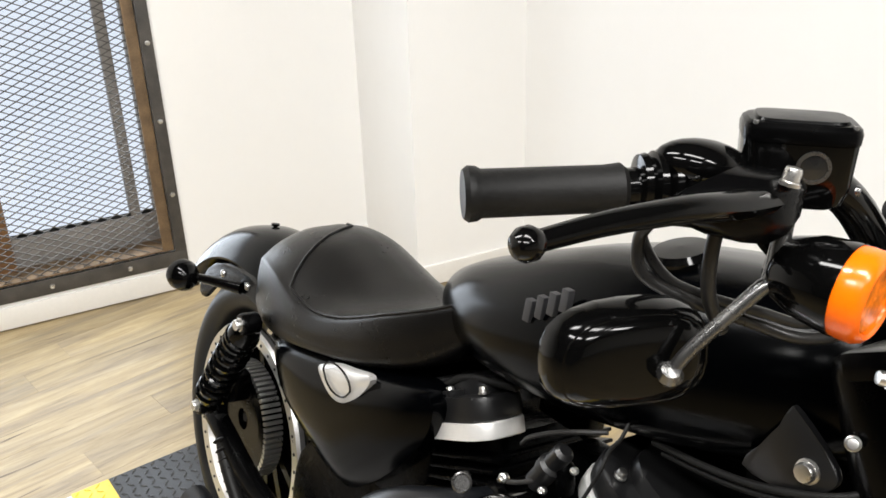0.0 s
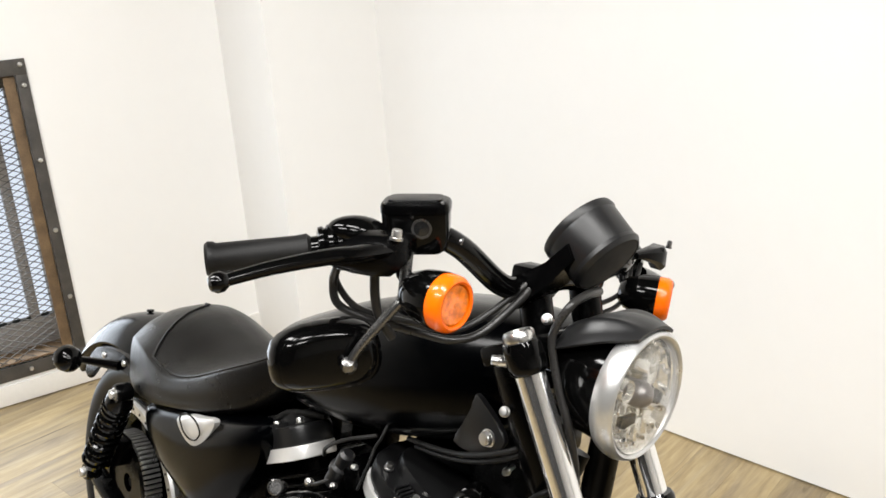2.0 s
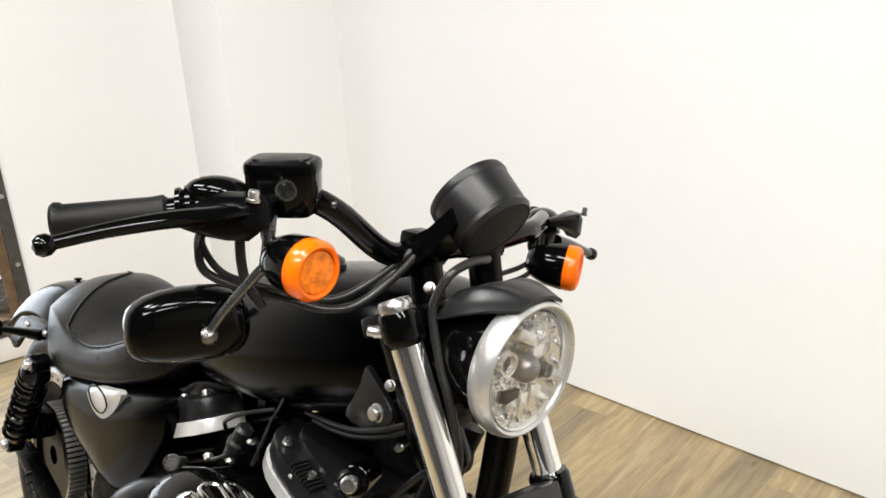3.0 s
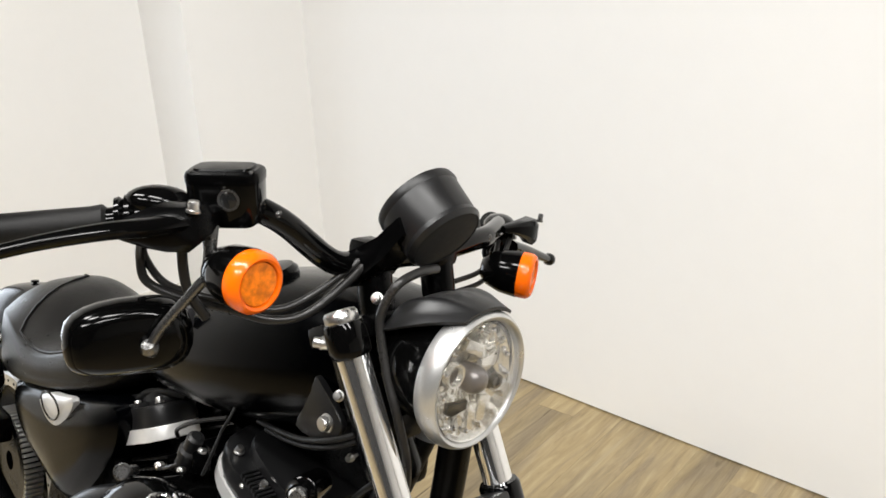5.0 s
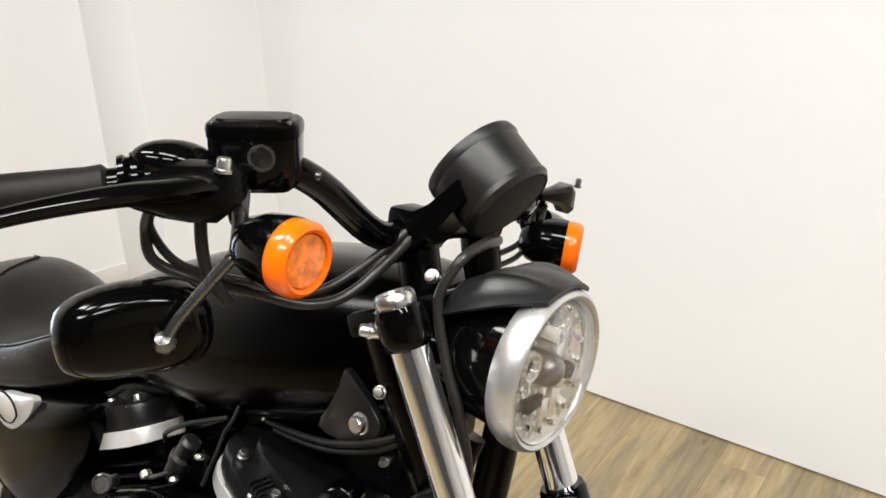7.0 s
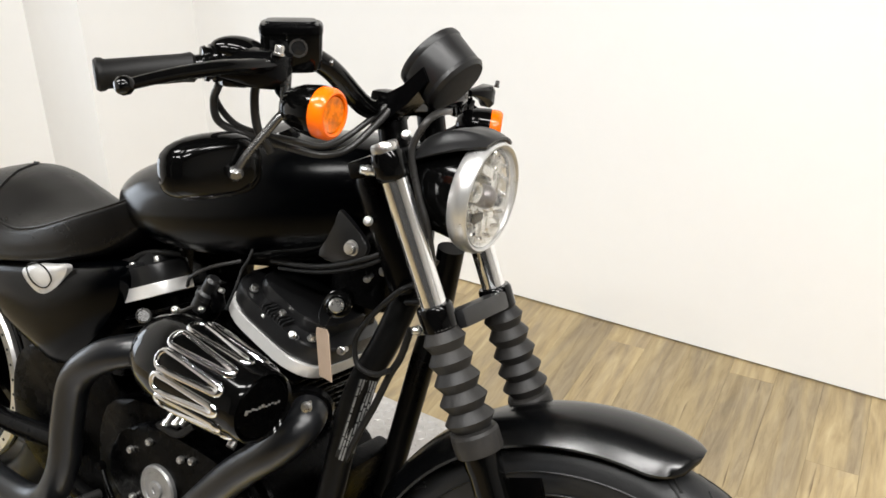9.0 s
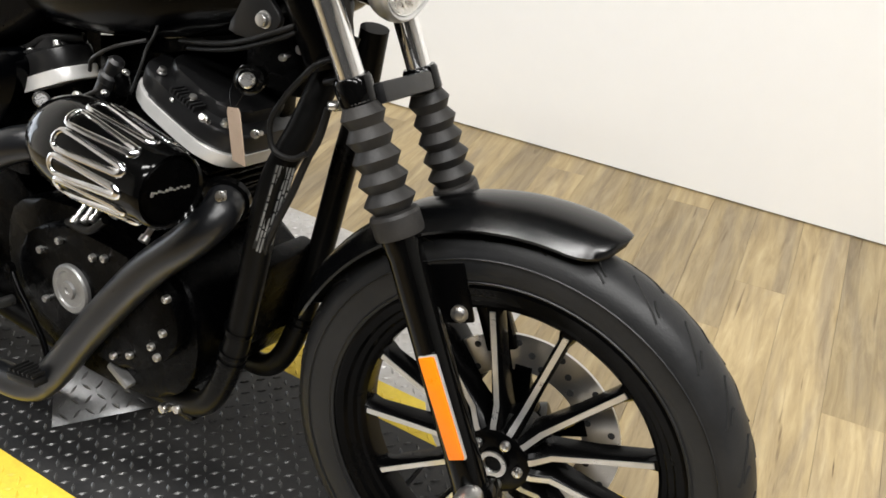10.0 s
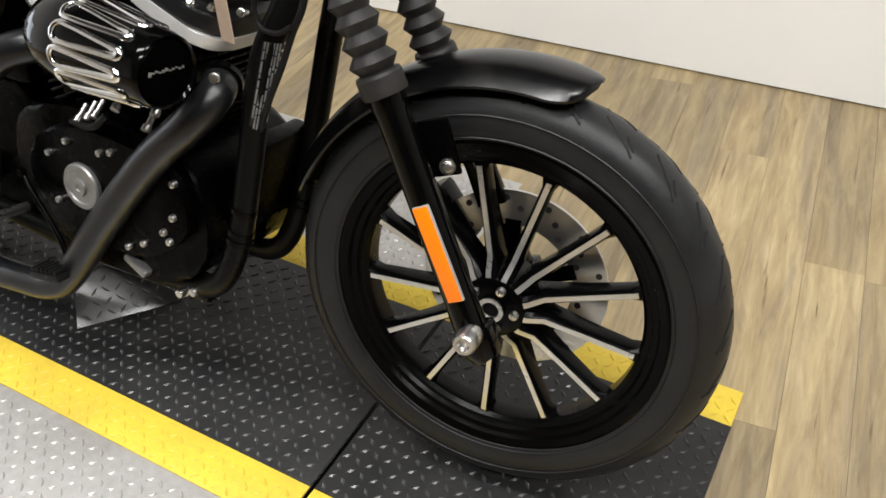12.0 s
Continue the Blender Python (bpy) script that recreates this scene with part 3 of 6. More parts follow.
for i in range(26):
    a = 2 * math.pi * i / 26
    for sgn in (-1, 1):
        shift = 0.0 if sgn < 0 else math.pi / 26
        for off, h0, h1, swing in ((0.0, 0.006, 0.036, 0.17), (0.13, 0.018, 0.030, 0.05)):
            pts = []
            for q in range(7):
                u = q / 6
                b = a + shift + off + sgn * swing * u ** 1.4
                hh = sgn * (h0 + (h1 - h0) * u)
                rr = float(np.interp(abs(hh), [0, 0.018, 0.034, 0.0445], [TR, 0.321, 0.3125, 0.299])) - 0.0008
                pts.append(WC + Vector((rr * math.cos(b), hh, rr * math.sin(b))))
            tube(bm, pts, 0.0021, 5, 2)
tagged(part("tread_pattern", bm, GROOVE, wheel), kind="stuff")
for r, h in ((0.256, -0.0425), (0.2885, -0.0472)):
    bm = fresh()
    ring_lathe(bm, [(r - 0.0012, h), (r, h - 0.0012), (r + 0.0012, h), (r, h + 0.002)], WC, Y, 96)
    part("sidewall_ring", bm, TYRE, wheel)
bm = fresh()
prof = [(0.214, -0.010), (0.214, 0.010), (0.232, 0.024), (0.2505, 0.029), (0.254, 0.036), (0.249, 0.039), (0.229, 0.033), (0.212, 0.018), (0.209, 0.0), (0.2105, -0.016), (0.216, -0.0215), (0.222, -0.0225), (0.2255, -0.0285), (0.233, -0.0305), (0.2365, -0.0365), (0.247, -0.0395), (0.254, -0.0375), (0.2505, -0.030), (0.232, -0.024)]
ring_lathe(bm, prof, WC, Y, 96)
part("rim", bm, SATIN, wheel, "satin black cast rim with stepped lips", 25)
bm = fresh()
lathe(bm, [(0.0, -0.046), (0.018, -0.046), (0.019, -0.042), (0.043, -0.042), (0.0475, -0.039), (0.0485, -0.030), (0.055, -0.012), (0.055, 0.0), (0.052, 0.03), (0.03, 0.034), (0, 0.034)], WC, Y, 40)
part("hub", bm, SATIN, wheel)
for i in range(13):
    a = radians(74.6) - i * 2 * math.pi / 13
    rad, tan = Vector((math.cos(a), 0, math.sin(a))), Vector((-math.sin(a), 0, math.cos(a)))
    rings = []
    for r, w, y0, y1 in ((0.043, 0.0115, -0.040, 0.022), (0.052, 0.0110, -0.038, 0.020), (0.074, 0.0095, -0.023, 0.018), (0.13, 0.0080, -0.0205, 0.012), (0.196, 0.0082, -0.019, 0.010), (0.216, 0.0150, -0.017, 0.012)):
        c = WC + rad * r
        rings.append([c - tan * w + Y * (y0 + 0.006), c - tan * w * 0.55 + Y * y0, c + tan * w * 0.55 + Y * y0, c + tan * w + Y * (y0 + 0.006), c + tan * w * 0.8 + Y * y1, c - tan * w * 0.8 + Y * y1])
    bm = fresh()
    skin(bm, rings)
    spoke = part("spoke", bm, SATIN, wheel)
    bm = fresh()
    strip = []
    for r, y0, w in ((0.0475, -0.0405, 0.0040), (0.053, -0.0385, 0.0040), (0.0745, -0.0243, 0.0038), (0.13, -0.0219, 0.0036), (0.207, -0.0203, 0.0037)):
        c = WC + rad * r + tan * 0.0
        strip.append([c - tan * w + Y * y0, c + tan * w + Y * y0, c + tan * w + Y * (y0 + 0.003), c - tan * w + Y * (y0 + 0.003)])
    skin(bm, strip)
    part("machined_edge", bm, ALU, spoke, "bright machined edge")
for i in range(5):
    a = radians(70) + i * 2 * math.pi / 5
    bm = fresh()
    bolt(bm, WC + Vector((0.034 * math.cos(a), -0.043, 0.034 * math.sin(a))), (0, -1, 0), 0.007, 0.007)
    part("hub_bolt", bm, BOLT, wheel)
bm = fresh()
ring_lathe(bm, [(0.012, -0.0460), (0.0195, -0.0470), (0.0195, -0.050), (0.013, -0.050)], WC, Y, 28)
part("bearing_ring", bm, BOLT, wheel, "bright bearing ring")
# brake disc on the far side, drilled
bm = fresh()
ring_lathe(bm, [(0.092, 0.046), (0.092, 0.051), (0.146, 0.051), (0.146, 0.046)], WC, Y, 72)
disc = part("brake_disc", bm, DISC, wheel, "drilled steel brake disc")
# holes are dark discs laid on the face, their shade put into the colour
bm = fresh()
for i in range(40):
    a = 2 * math.pi * i / 40
    r = (0.104, 0.119, 0.134)[i % 3]
    lathe(bm, [(0.0050, 0), (0.0050, 0.0012)], WC + Vector((r * math.cos(a), 0.0449, r * math.sin(a))), (0, 1, 0), 8)
tagged(part("drilled_holes", bm, HOLE, disc), kind="stuff")
bm = fresh()
for i in range(5):
    a = 2 * math.pi * i / 5 + 0.4
    rad, tan = Vector((math.cos(a), 0, math.sin(a))), Vector((-math.sin(a), 0, math.cos(a)))
    skin(bm, [[WC + rad * r + tan * w + Y * 0.044, WC + rad * r - tan * w + Y * 0.044, WC + rad * r - tan * w + Y * 0.05, WC + rad * r + tan * w + Y * 0.05] for r, w in ((0.03, 0.016), (0.07, 0.012), (0.1, 0.012))])
part("disc_carrier", bm, SATIN, disc)
bm = fresh()
slab(bm, WC + Vector((-0.115, 0.055, 0.075)), (0.06, 0.05, 0.10), Matrix.Rotation(radians(-38), 3, "Y"), 0.012)
caliper = part("brake_caliper", bm, SATIN, wheel, "black brake caliper")

# fork: sliders under the gaiters, tubes above
def leg(z, y):
    return Vector((0.015 - 0.463 * (z - 0.33), y, z))


TUBES = {"right": (Vector((-0.2035, -0.1140, 0.796)), Vector((-0.2805, -0.1412, 0.988))),
         "left": (Vector((-0.1900, 0.0270, 0.790)), Vector((-0.2670, 0.0020, 0.982)))}
SLIDERS = {"right": (Vector((0.022, -0.108, 0.315)), Vector((-0.138, -0.108, 0.660))),
           "left": (Vector((0.022, 0.092, 0.315)), Vector((-0.132, 0.048, 0.655)))}


def fork_leg(side):
    fork = empty("fork_leg", bike, F)
    base, top = SLIDERS[side]
    axis, ln = (top - base).normalized(), (top - base).length
    bm = fresh()
    lathe(bm, [(0.015, -0.012), (0.021, 0.0), (0.0232, 0.02), (0.0222, ln * 0.3), (0.0222, ln * 0.9), (0.0238, ln * 0.92), (0.0238, ln), (0.020, ln + 0.004)], base, axis, 28)
    slab(bm, base + Vector((-0.004, 0.004, 0.016)), (0.052, 0.04, 0.05), Matrix.Rotation(radians(-25), 3, "Y"), 0.01)
    slider = part("slider", bm, GLOSS, fork, "gloss black fork slider")
    low_tube, high_tube = TUBES[side]
    gd = (low_tube - top).normalized()
    gl = (low_tube - top).length
    # bellows: a tall collar below, then five sharp folds that narrow upwards
    bm = fresh()
    pr = [(0.0215, -0.014), (0.0290, -0.014), (0.0300, -0.010), (0.0300, 0.010), (0.0285, 0.014)]
    z0, z1, n = 0.016, gl - 0.010, 5
    for i in range(n):
        a, b = z0 + (z1 - z0) * i / n, z0 + (z1 - z0) * (i + 1) / n
        out = 0.0312 - 0.0011 * i
        pr += [(0.0222 - 0.0005 * i, a), (out - 0.0012, a + (b - a) * 0.42), (out, a + (b - a) * 0.50), (out - 0.0012, a + (b - a) * 0.58)]
    pr += [(0.0200, z1), (0.0215, z1 + 0.002), (0.0215, gl), (0.016, gl)]
    lathe(bm, pr, top, gd, 36)
    part("gaiter", bm, GAITER, fork, "dusty black ribbed rubber fork gaiter", 20)
    td, tl = (high_tube - low_tube).normalized(), (high_tube - low_tube).length
    bm = fresh()
    lathe(bm, [(0.0158, -0.012), (0.0158, tl)], low_tube, td, 32)
    part("stanchion", bm, STANCHION, fork, "polished chrome fork tube")
    bm = fresh()
    lathe(bm, [(0.0175, tl - 0.031), (0.0200, tl - 0.028), (0.0205, tl - 0.022), (0.0205, tl - 0.005), (0.0185, tl + 0.002), (0, tl + 0.002)], low_tube, td, 28)
    part("upper_clamp", bm, GLOSS, fork)
    bm = fresh()
    lathe(bm, [(0.0150, tl), (0.0165, tl + 0.003), (0.0165, tl + 0.010), (0.0145, tl + 0.013), (0.0085, tl + 0.013), (0.0075, tl + 0.009), (0, tl + 0.009)], low_tube, td, 20)
    part("fork_cap", bm, BOLT, fork, "bright fork cap nut")
    bm = fresh()
    lathe(bm, [(0.0190, -0.010), (0.0222, -0.007), (0.0222, 0.018), (0.0200, 0.022), (0.0155, 0.022)], low_tube, td, 28)
    part("lower_clamp", bm, GLOSS, fork)
    if side == "right":
        bm = fresh()
        slab(bm, leg(0.458, -0.108) + Vector((0.006, -0.024, 0)), (0.021, 0.006, 0.134), Matrix.Rotation(radians(-26), 3, "Y"), 0.002)
        refl = part("side_reflector", bm, REFLECTOR, fork, "amber side reflector")
        bm = fresh()
        slab(bm, leg(0.458, -0.108) + Vector((0.006, -0.0215, 0)), (0.0235, 0.006, 0.1365), Matrix.Rotation(radians(-26), 3, "Y"), 0.002)
        part("reflector_frame", bm, SILVER, refl, "silver reflector rim")
        bm = fresh()
        lathe(bm, [(0.0155, -0.006), (0.0165, 0.0), (0.0165, 0.024), (0.0135, 0.028), (0.009, 0.028), (0.008, 0.020), (0, 0.020)], (0.0145, -0.128, 0.350), (0, -1, 0), 24)
        part("axle_nut", bm, BOLT, fork, "bright axle nut")
        for at, ax in (((-0.2300, -0.1150, 0.7780), (-0.7, -0.7, 0)), ((-0.3010, -0.1480, 0.9655), (-0.7, -0.7, 0.1))):
            bm = fresh()
            hex_bolt(bm, at, ax, 0.0064, 0.009)
            lathe(bm, [(0.005, -0.02), (0.006, 0.001)], at, ax, 10)
            part("pinch_bolt", bm, BOLT, fork)
    else:
        # the lug and bolts that carry the far end of the fender
        bm = fresh()
        slab(bm, base.lerp(top, 0.62) + Vector((0.012, -0.018, 0.0)), (0.045, 0.012, 0.15), Matrix.Rotation(radians(-24), 3, "Y"), 0.004)
        part("fender_lug", bm, SATIN, slider)
    return fork


fork_leg("right")
fork_leg("left")
for x, y, z in ((-0.0560, -0.078, 0.556), (-0.105, -0.078, 0.545)):
    bm = fresh()
    hex_bolt(bm, (x, y, z), (0.2, -1, 0.1), 0.0075, 0.008)
    lathe(bm, [(0.011, -0.012), (0.011, -0.001)], (x, y, z), (0.2, -1, 0.1), 12)
    fpart("fender_stay_bolt", bm, BOLT)
for at in ((-0.328, -0.092, 0.8905), (-0.2835, -0.0952, 1.0060)):
    bm = fresh()
    hex_bolt(bm, at, (0.3, -0.9, 0.3), 0.0060, 0.006)
    lathe(bm, [(0.003, -0.03), (0.003, 0.0)], at, (0.3, -0.9, 0.3), 8)
    fpart("neck_bolt", bm, BOLT)
bm = fresh()
slab(bm, (-0.074, -0.070, 0.575), (0.05, 0.008, 0.075), Matrix.Rotation(radians(-20), 3, "Y"), 0.003)
fpart("fender_stay", bm, SATIN, None, "black fender stay")
bm = fresh()
lo_mid, hi_mid = (TUBES["right"][0] + TUBES["left"][0]) / 2, (TUBES["right"][1] + TUBES["left"][1]) / 2
across = (TUBES["left"][0] - TUBES["right"][0]).normalized()
tilt_q = Matrix((Vector((1, 0, 0)), across, Vector((0, 0, 1)))).transposed()
slab(bm, lo_mid + Vector((0.010, 0, 0.004)), (0.030, 0.112, 0.024), tilt_q @ Matrix.Rotation(radians(-25), 3, "Y"), 0.005)
fpart("lower_triple_clamp", bm, GAUGE, None, "satin black lower triple clamp")
bm = fresh()
slab(bm, hi_mid + Vector((-0.030, 0, -0.016)), (0.070, 0.125, 0.022), tilt_q @ Matrix.Rotation(radians(-25), 3, "Y"), 0.006)
fpart("upper_triple_clamp", bm, SATIN)
bm = fresh()
lathe(bm, [(0.028, 0), (0.031, 0.01), (0.031, 0.15), (0.028, 0.16)], lo_mid + Vector((-0.085, 0, 0.01)), (hi_mid - lo_mid), 24)
fpart("steering_head", bm, SATIN)

# front fender: a bent shell over the tyre
def fender_shell(center, radius, half, drop, a0, a1, steps, thick, tip=0.0, flare=0.0):
    rows = []
    for i in range(steps + 1):
        u = i / steps
        a = radians(a0 + (a1 - a0) * u)
        edge = 1.0
        if tip:
            q = 1 - min(u / tip, 1.0)
            edge = (0.22 + 0.78 * math.sqrt(max(1 - q * q, 0.0))) * min(1.0, 0.5 + 0.5 * math.sqrt(min((1 - u) / 0.16, 1.0)))
        ring_o, ring_i = [], []
        for j in range(13):
            v = -1 + 2 * j / 12
            y = v * half * edge * (1 if abs(v) < 0.99 else 1.0)
            r = radius - drop * edge * (abs(v) ** 2.6) + flare * (1 - edge)
            d = Vector((math.cos(a), 0, math.sin(a)))
            ring_o.append(center + d * r + Y * y)
            ring_i.append(center + d * (r - thick) + Y * (y * 0.985))
        rows.append(ring_o + ring_i[::-1])
    return rows


bm = fresh()
skin(bm, fender_shell(Vector((0.010, 0.012, 0.338)), 0.355, 0.064, 0.030, 74, 164, 60, 0.0035, 0.105))
fender = fpart("front_fender", bm, FENDER, None, "short matte black front fender", 50)
# headlamp with eyebrow visor
HC = Vector((-0.1915, -0.049, 0.942))
HS = 0.888
hlamp = empty("headlamp", bike, F)
hax = Vector((1, -0.03, -0.06)).normalized()


def round_lamp(name, profile, mat, label="", n=48, cap=True, sharp=38):
    bm = fresh()
    lathe(bm, [(r * HS, q * HS) for r, q in profile], HC, hax, n, cap)
    return part(name, bm, mat, hlamp, label, sharp)


round_lamp("bucket", ((0.0, -0.125), (0.03, -0.122), (0.055, -0.10), (0.066, -0.06), (0.0690, -0.028), (0.0690, 0.0), (0.064, 0.0), (0.062, -0.02), (0.05, -0.08), (0, -0.11)), GLOSS, "gloss black headlamp bucket")
bm = fresh()
ring_lathe(bm, [(r * HS, q * HS) for r, q in ((0.0695, -0.017), (0.0760, -0.017), (0.0785, -0.011), (0.0797, -0.004), (0.0790, 0.003), (0.0770, 0.0085), (0.0738, 0.0112), (0.0705, 0.0100), (0.0685, 0.006), (0.0680, 0.000), (0.0695, -0.006))], HC, hax, 64)
part("bezel", bm, BEZEL, hlamp, "satin silver headlamp ring", 60)
# reflector bowl: shallow, pressed in tilted facets round the rim and upright flutes across the foot
rng = random.Random(8)
rings = []
for r, q, amp in ((0.0688, 0.0050, 0.0), (0.0640, 0.0010, 0.0007), (0.0560, -0.0045, 0.0016), (0.0440, -0.0105, 0.0016), (0.0300, -0.0150, 0.0010), (0.0150, -0.0180, 0.0), (0.002, -0.0185, 0.0)):
    ring = []
    for j in range(60):
        a = 2 * math.pi * j / 60
        y, z = math.cos(a) * r * HS, math.sin(a) * r * HS
        step = amp * rng.uniform(-1, 1) if z > -0.012 else amp * 0.7 * (1 if int((y + 0.1) / 0.0075) % 2 else -1)
        ring.append(HC + hax * (q * HS + step) + Vector((0, y, z)))
    rings.append(ring)
bm = fresh()
skin(bm, rings, False)
part("reflector_bowl", bm, BOWL, hlamp, "faceted bright reflector", 4)
round_lamp("bulb_shield", ((0.0, 0.0150), (0.006, 0.0142), (0.0115, 0.0110), (0.0152, 0.0060), (0.0168, 0.0), (0.0165, -0.006), (0.0150, -0.018), (0, -0.018)), SHIELD, "domed grey bulb shield", 28)


def in_lamp(u, v, q):
    """Point at u across and v up, in lens radii, q in front of the rim."""
    return HC + Vector((0, u * 0.066 * HS, v * 0.066 * HS)) + hax * q


bm = fresh()
prism(bm, [(-0.013, -0.005), (-0.006, -0.0085), (0.015, -0.006), (0.0165, 0.003), (0.004, 0.002), (-0.012, 0.0055)], in_lamp(-0.52, -0.33, 0.0), (0, 1, 0), (0, 0, 1), 0.006, 0.001)
part("shield_arm", bm, SHIELD_ARM, hlamp, "dark shield arm")
for u, v, r0, mat in ((-0.52, 0.16, 0.0120, BOWL), (0.64, -0.17, 0.0072, BOWL), (0.30, 0.62, 0.0090, BOWL)):
    bm = fresh()
    ring_lathe(bm, [(r0 - 0.0030, -0.004), (r0 - 0.0022, 0.0022), (r0, 0.0026), (r0 + 0.0012, -0.004)], in_lamp(u, v, 0.0), hax, 24)
    if u > 0:
        lathe(bm, [(0, 0.0), (r0 - 0.003, 0.0), (r0 - 0.003, -0.003)], in_lamp(u, v, -0.001), hax, 16)
    part("reflector_ring", bm, mat if u < 0 or v > 0 else SHIELD_ARM, hlamp, "small pressed reflector ring")
for u, v, w, h, turn in ((0.42, 0.22, 0.017, 0.007, 8), (-0.02, 0.52, 0.010, 0.006, -24), (0.22, 0.46, 0.007, 0.011, 14), (-0.25, -0.60, 0.006, 0.016, 10), (0.05, -0.68, 0.006, 0.014, 0), (0.32, -0.58, 0.006, 0.013, -8)):
    bm = fresh()
    slab(bm, in_lamp(u, v, -0.003), (0.006, 2 * w, 2 * h), Matrix.Rotation(radians(turn), 3, "X") @ Matrix.Rotation(radians(turn * 0.8), 3, "Z"), 0.0012)
    part("reflector_panel", bm, BOWL, hlamp, "flat bright reflector panel")
for k in range(15):
    a = radians(20 + 24 * k)
    bm = fresh()
    lathe(bm, [(0, -0.006), (0.0026, -0.004), (0.0032, 0.0), (0.0020, 0.0022), (0, 0.003)], in_lamp(0.86 * math.cos(a), 0.86 * math.sin(a), 0.003), hax, 7)
    part("reflector_facet", bm, CHROME, hlamp)
ob = round_lamp("lens", ((0.0695, 0.008), (0.064, 0.0135), (0.044, 0.0210), (0.022, 0.0255), (0, 0.0268), (0, 0.0250), (0.022, 0.0237), (0.043, 0.0192), (0.061, 0.012), (0.065, 0.008)), LENS, "clear domed headlamp lens")
ob.visible_shadow = False
# eyebrow visor: crowned shell with a crease down each flank
rows = []
for x, rad, lift, reach, crown in ((-0.179, 0.0700, 0.0045, 30, 0.0), (-0.188, 0.0718, 0.0055, 36, 0.001), (-0.204, 0.0735, 0.0060, 43, 0.004), (-0.224, 0.0738, 0.0050, 50, 0.0065), (-0.244, 0.0715, 0.0020, 54, 0.0065), (-0.262, 0.0660, -0.0030, 53, 0.005), (-0.274, 0.0590, -0.0100, 48, 0.003)):
    ring = []
    for j in range(17):
        q = -1 + j / 8
        a = radians(90 - reach * q)
        crease = crown * math.exp(-((abs(q) - 0.52) / 0.13) ** 2)
        r = rad + crease
        ring.append(Vector((x - 0.012 * abs(math.cos(a)) ** 2, HC.y + r * 1.03 * math.cos(a), HC.z + lift + r * math.sin(a))))
    rows.append(ring)
outer = grid_surface(rows, 3, 2)
inner = [[p + (Vector((p.x, HC.y, HC.z)) - p) * 0.045 for p in row] for row in outer]
bm = fresh()
skin(bm, [o + i[::-1] for o, i in zip(outer, inner)])
part("visor", bm, GAUGE, hlamp, "matte black eyebrow visor", 50)
bm = fresh()
slab(bm, HC + Vector((-0.10, 0, -0.075)), (0.05, 0.05, 0.03), None, 0.006)
slab(bm, HC + Vector((-0.09, 0, 0.0)), (0.02, 0.13, 0.02), None, 0.005)
part("mount", bm, SATIN, hlamp)

# gauge
GC, gax = Vector((-0.2560, -0.0370, 1.0685)), Vector((-0.80, 0, 0.60)).normalized()
gauge = empty("speedometer", bike, F)
bm = fresh()
lathe(bm, [(0, -0.005), (0.0335, -0.005), (0.0395, -0.002), (0.0414, 0.004), (0.0437, 0.0355), (0.0442, 0.0435), (0.0428, 0.0475), (0, 0.0475)], GC, gax, 40)
part("case", bm, GAUGE, gauge, "satin black instrument can", 30)
bm = fresh()
ring_lathe(bm, [(0.0386, -0.006), (0.0423, -0.001), (0.0414, 0.004), (0.0381, 0.0)], GC, gax, 40)
ring_lathe(bm, [(0.0437, 0.0395), (0.0456, 0.0435), (0.0446, 0.0495), (0.0418, 0.0505), (0.0418, 0.0415)], GC, gax, 40)
part("trim_ring", bm, GAUGE, gauge)
bm = fresh()
lathe(bm, [(0, -0.0065), (0.0335, -0.0065), (0.0377, -0.005), (0.0377, -0.001)], GC, gax, 36)
part("back_plate", bm, GROOVE, gauge, "dull black back plate")
bm = fresh()
rows = []
for p, w, h in (((-0.345, -0.055, 1.018), 0.030, 0.016), ((-0.325, -0.06, 1.030), 0.026, 0.013), ((-0.295, -0.066, 1.052), 0.020, 0.010), ((-0.272, -0.066, 1.078), 0.018, 0.008)):
    c = Vector(p)
    rows.append([c + Vector((h * 0.5, -w, -h)), c + Vector((h * 0.5, w, -h)), c + Vector((-h * 0.5, w, h)), c + Vector((-h * 0.5, -w, h))])
skin(bm, rows)
part("bracket", bm, SATIN, gauge)

# handlebar and control groups; the far side hangs lower as the bike leans
def low(p):
    v = Vector(p)
    if v.y > 0:
        y = v.y
        v.x += float(np.interp(y, [0, 0.11, 0.165, 0.2, 0.25, 0.3, 0.424], [0, 0, 0.012, 0.018, 0.012, 0.005, 0]))
        v.y = float(np.interp(y, [0, 0.11, 0.165, 0.2, 0.255, 0.3, 0.357, 0.424], [0, 0.07, 0.13, 0.17, 0.247, 0.285, 0.33, 0.377]))
        v.z += float(np.interp(y, [0, 0.07, 0.11, 0.165, 0.2, 0.25, 0.29, 0.357, 0.424], [-0.002, -0.004, -0.006, -0.041, -0.053, -0.044, -0.040, -0.050, -0.083]))
    return v


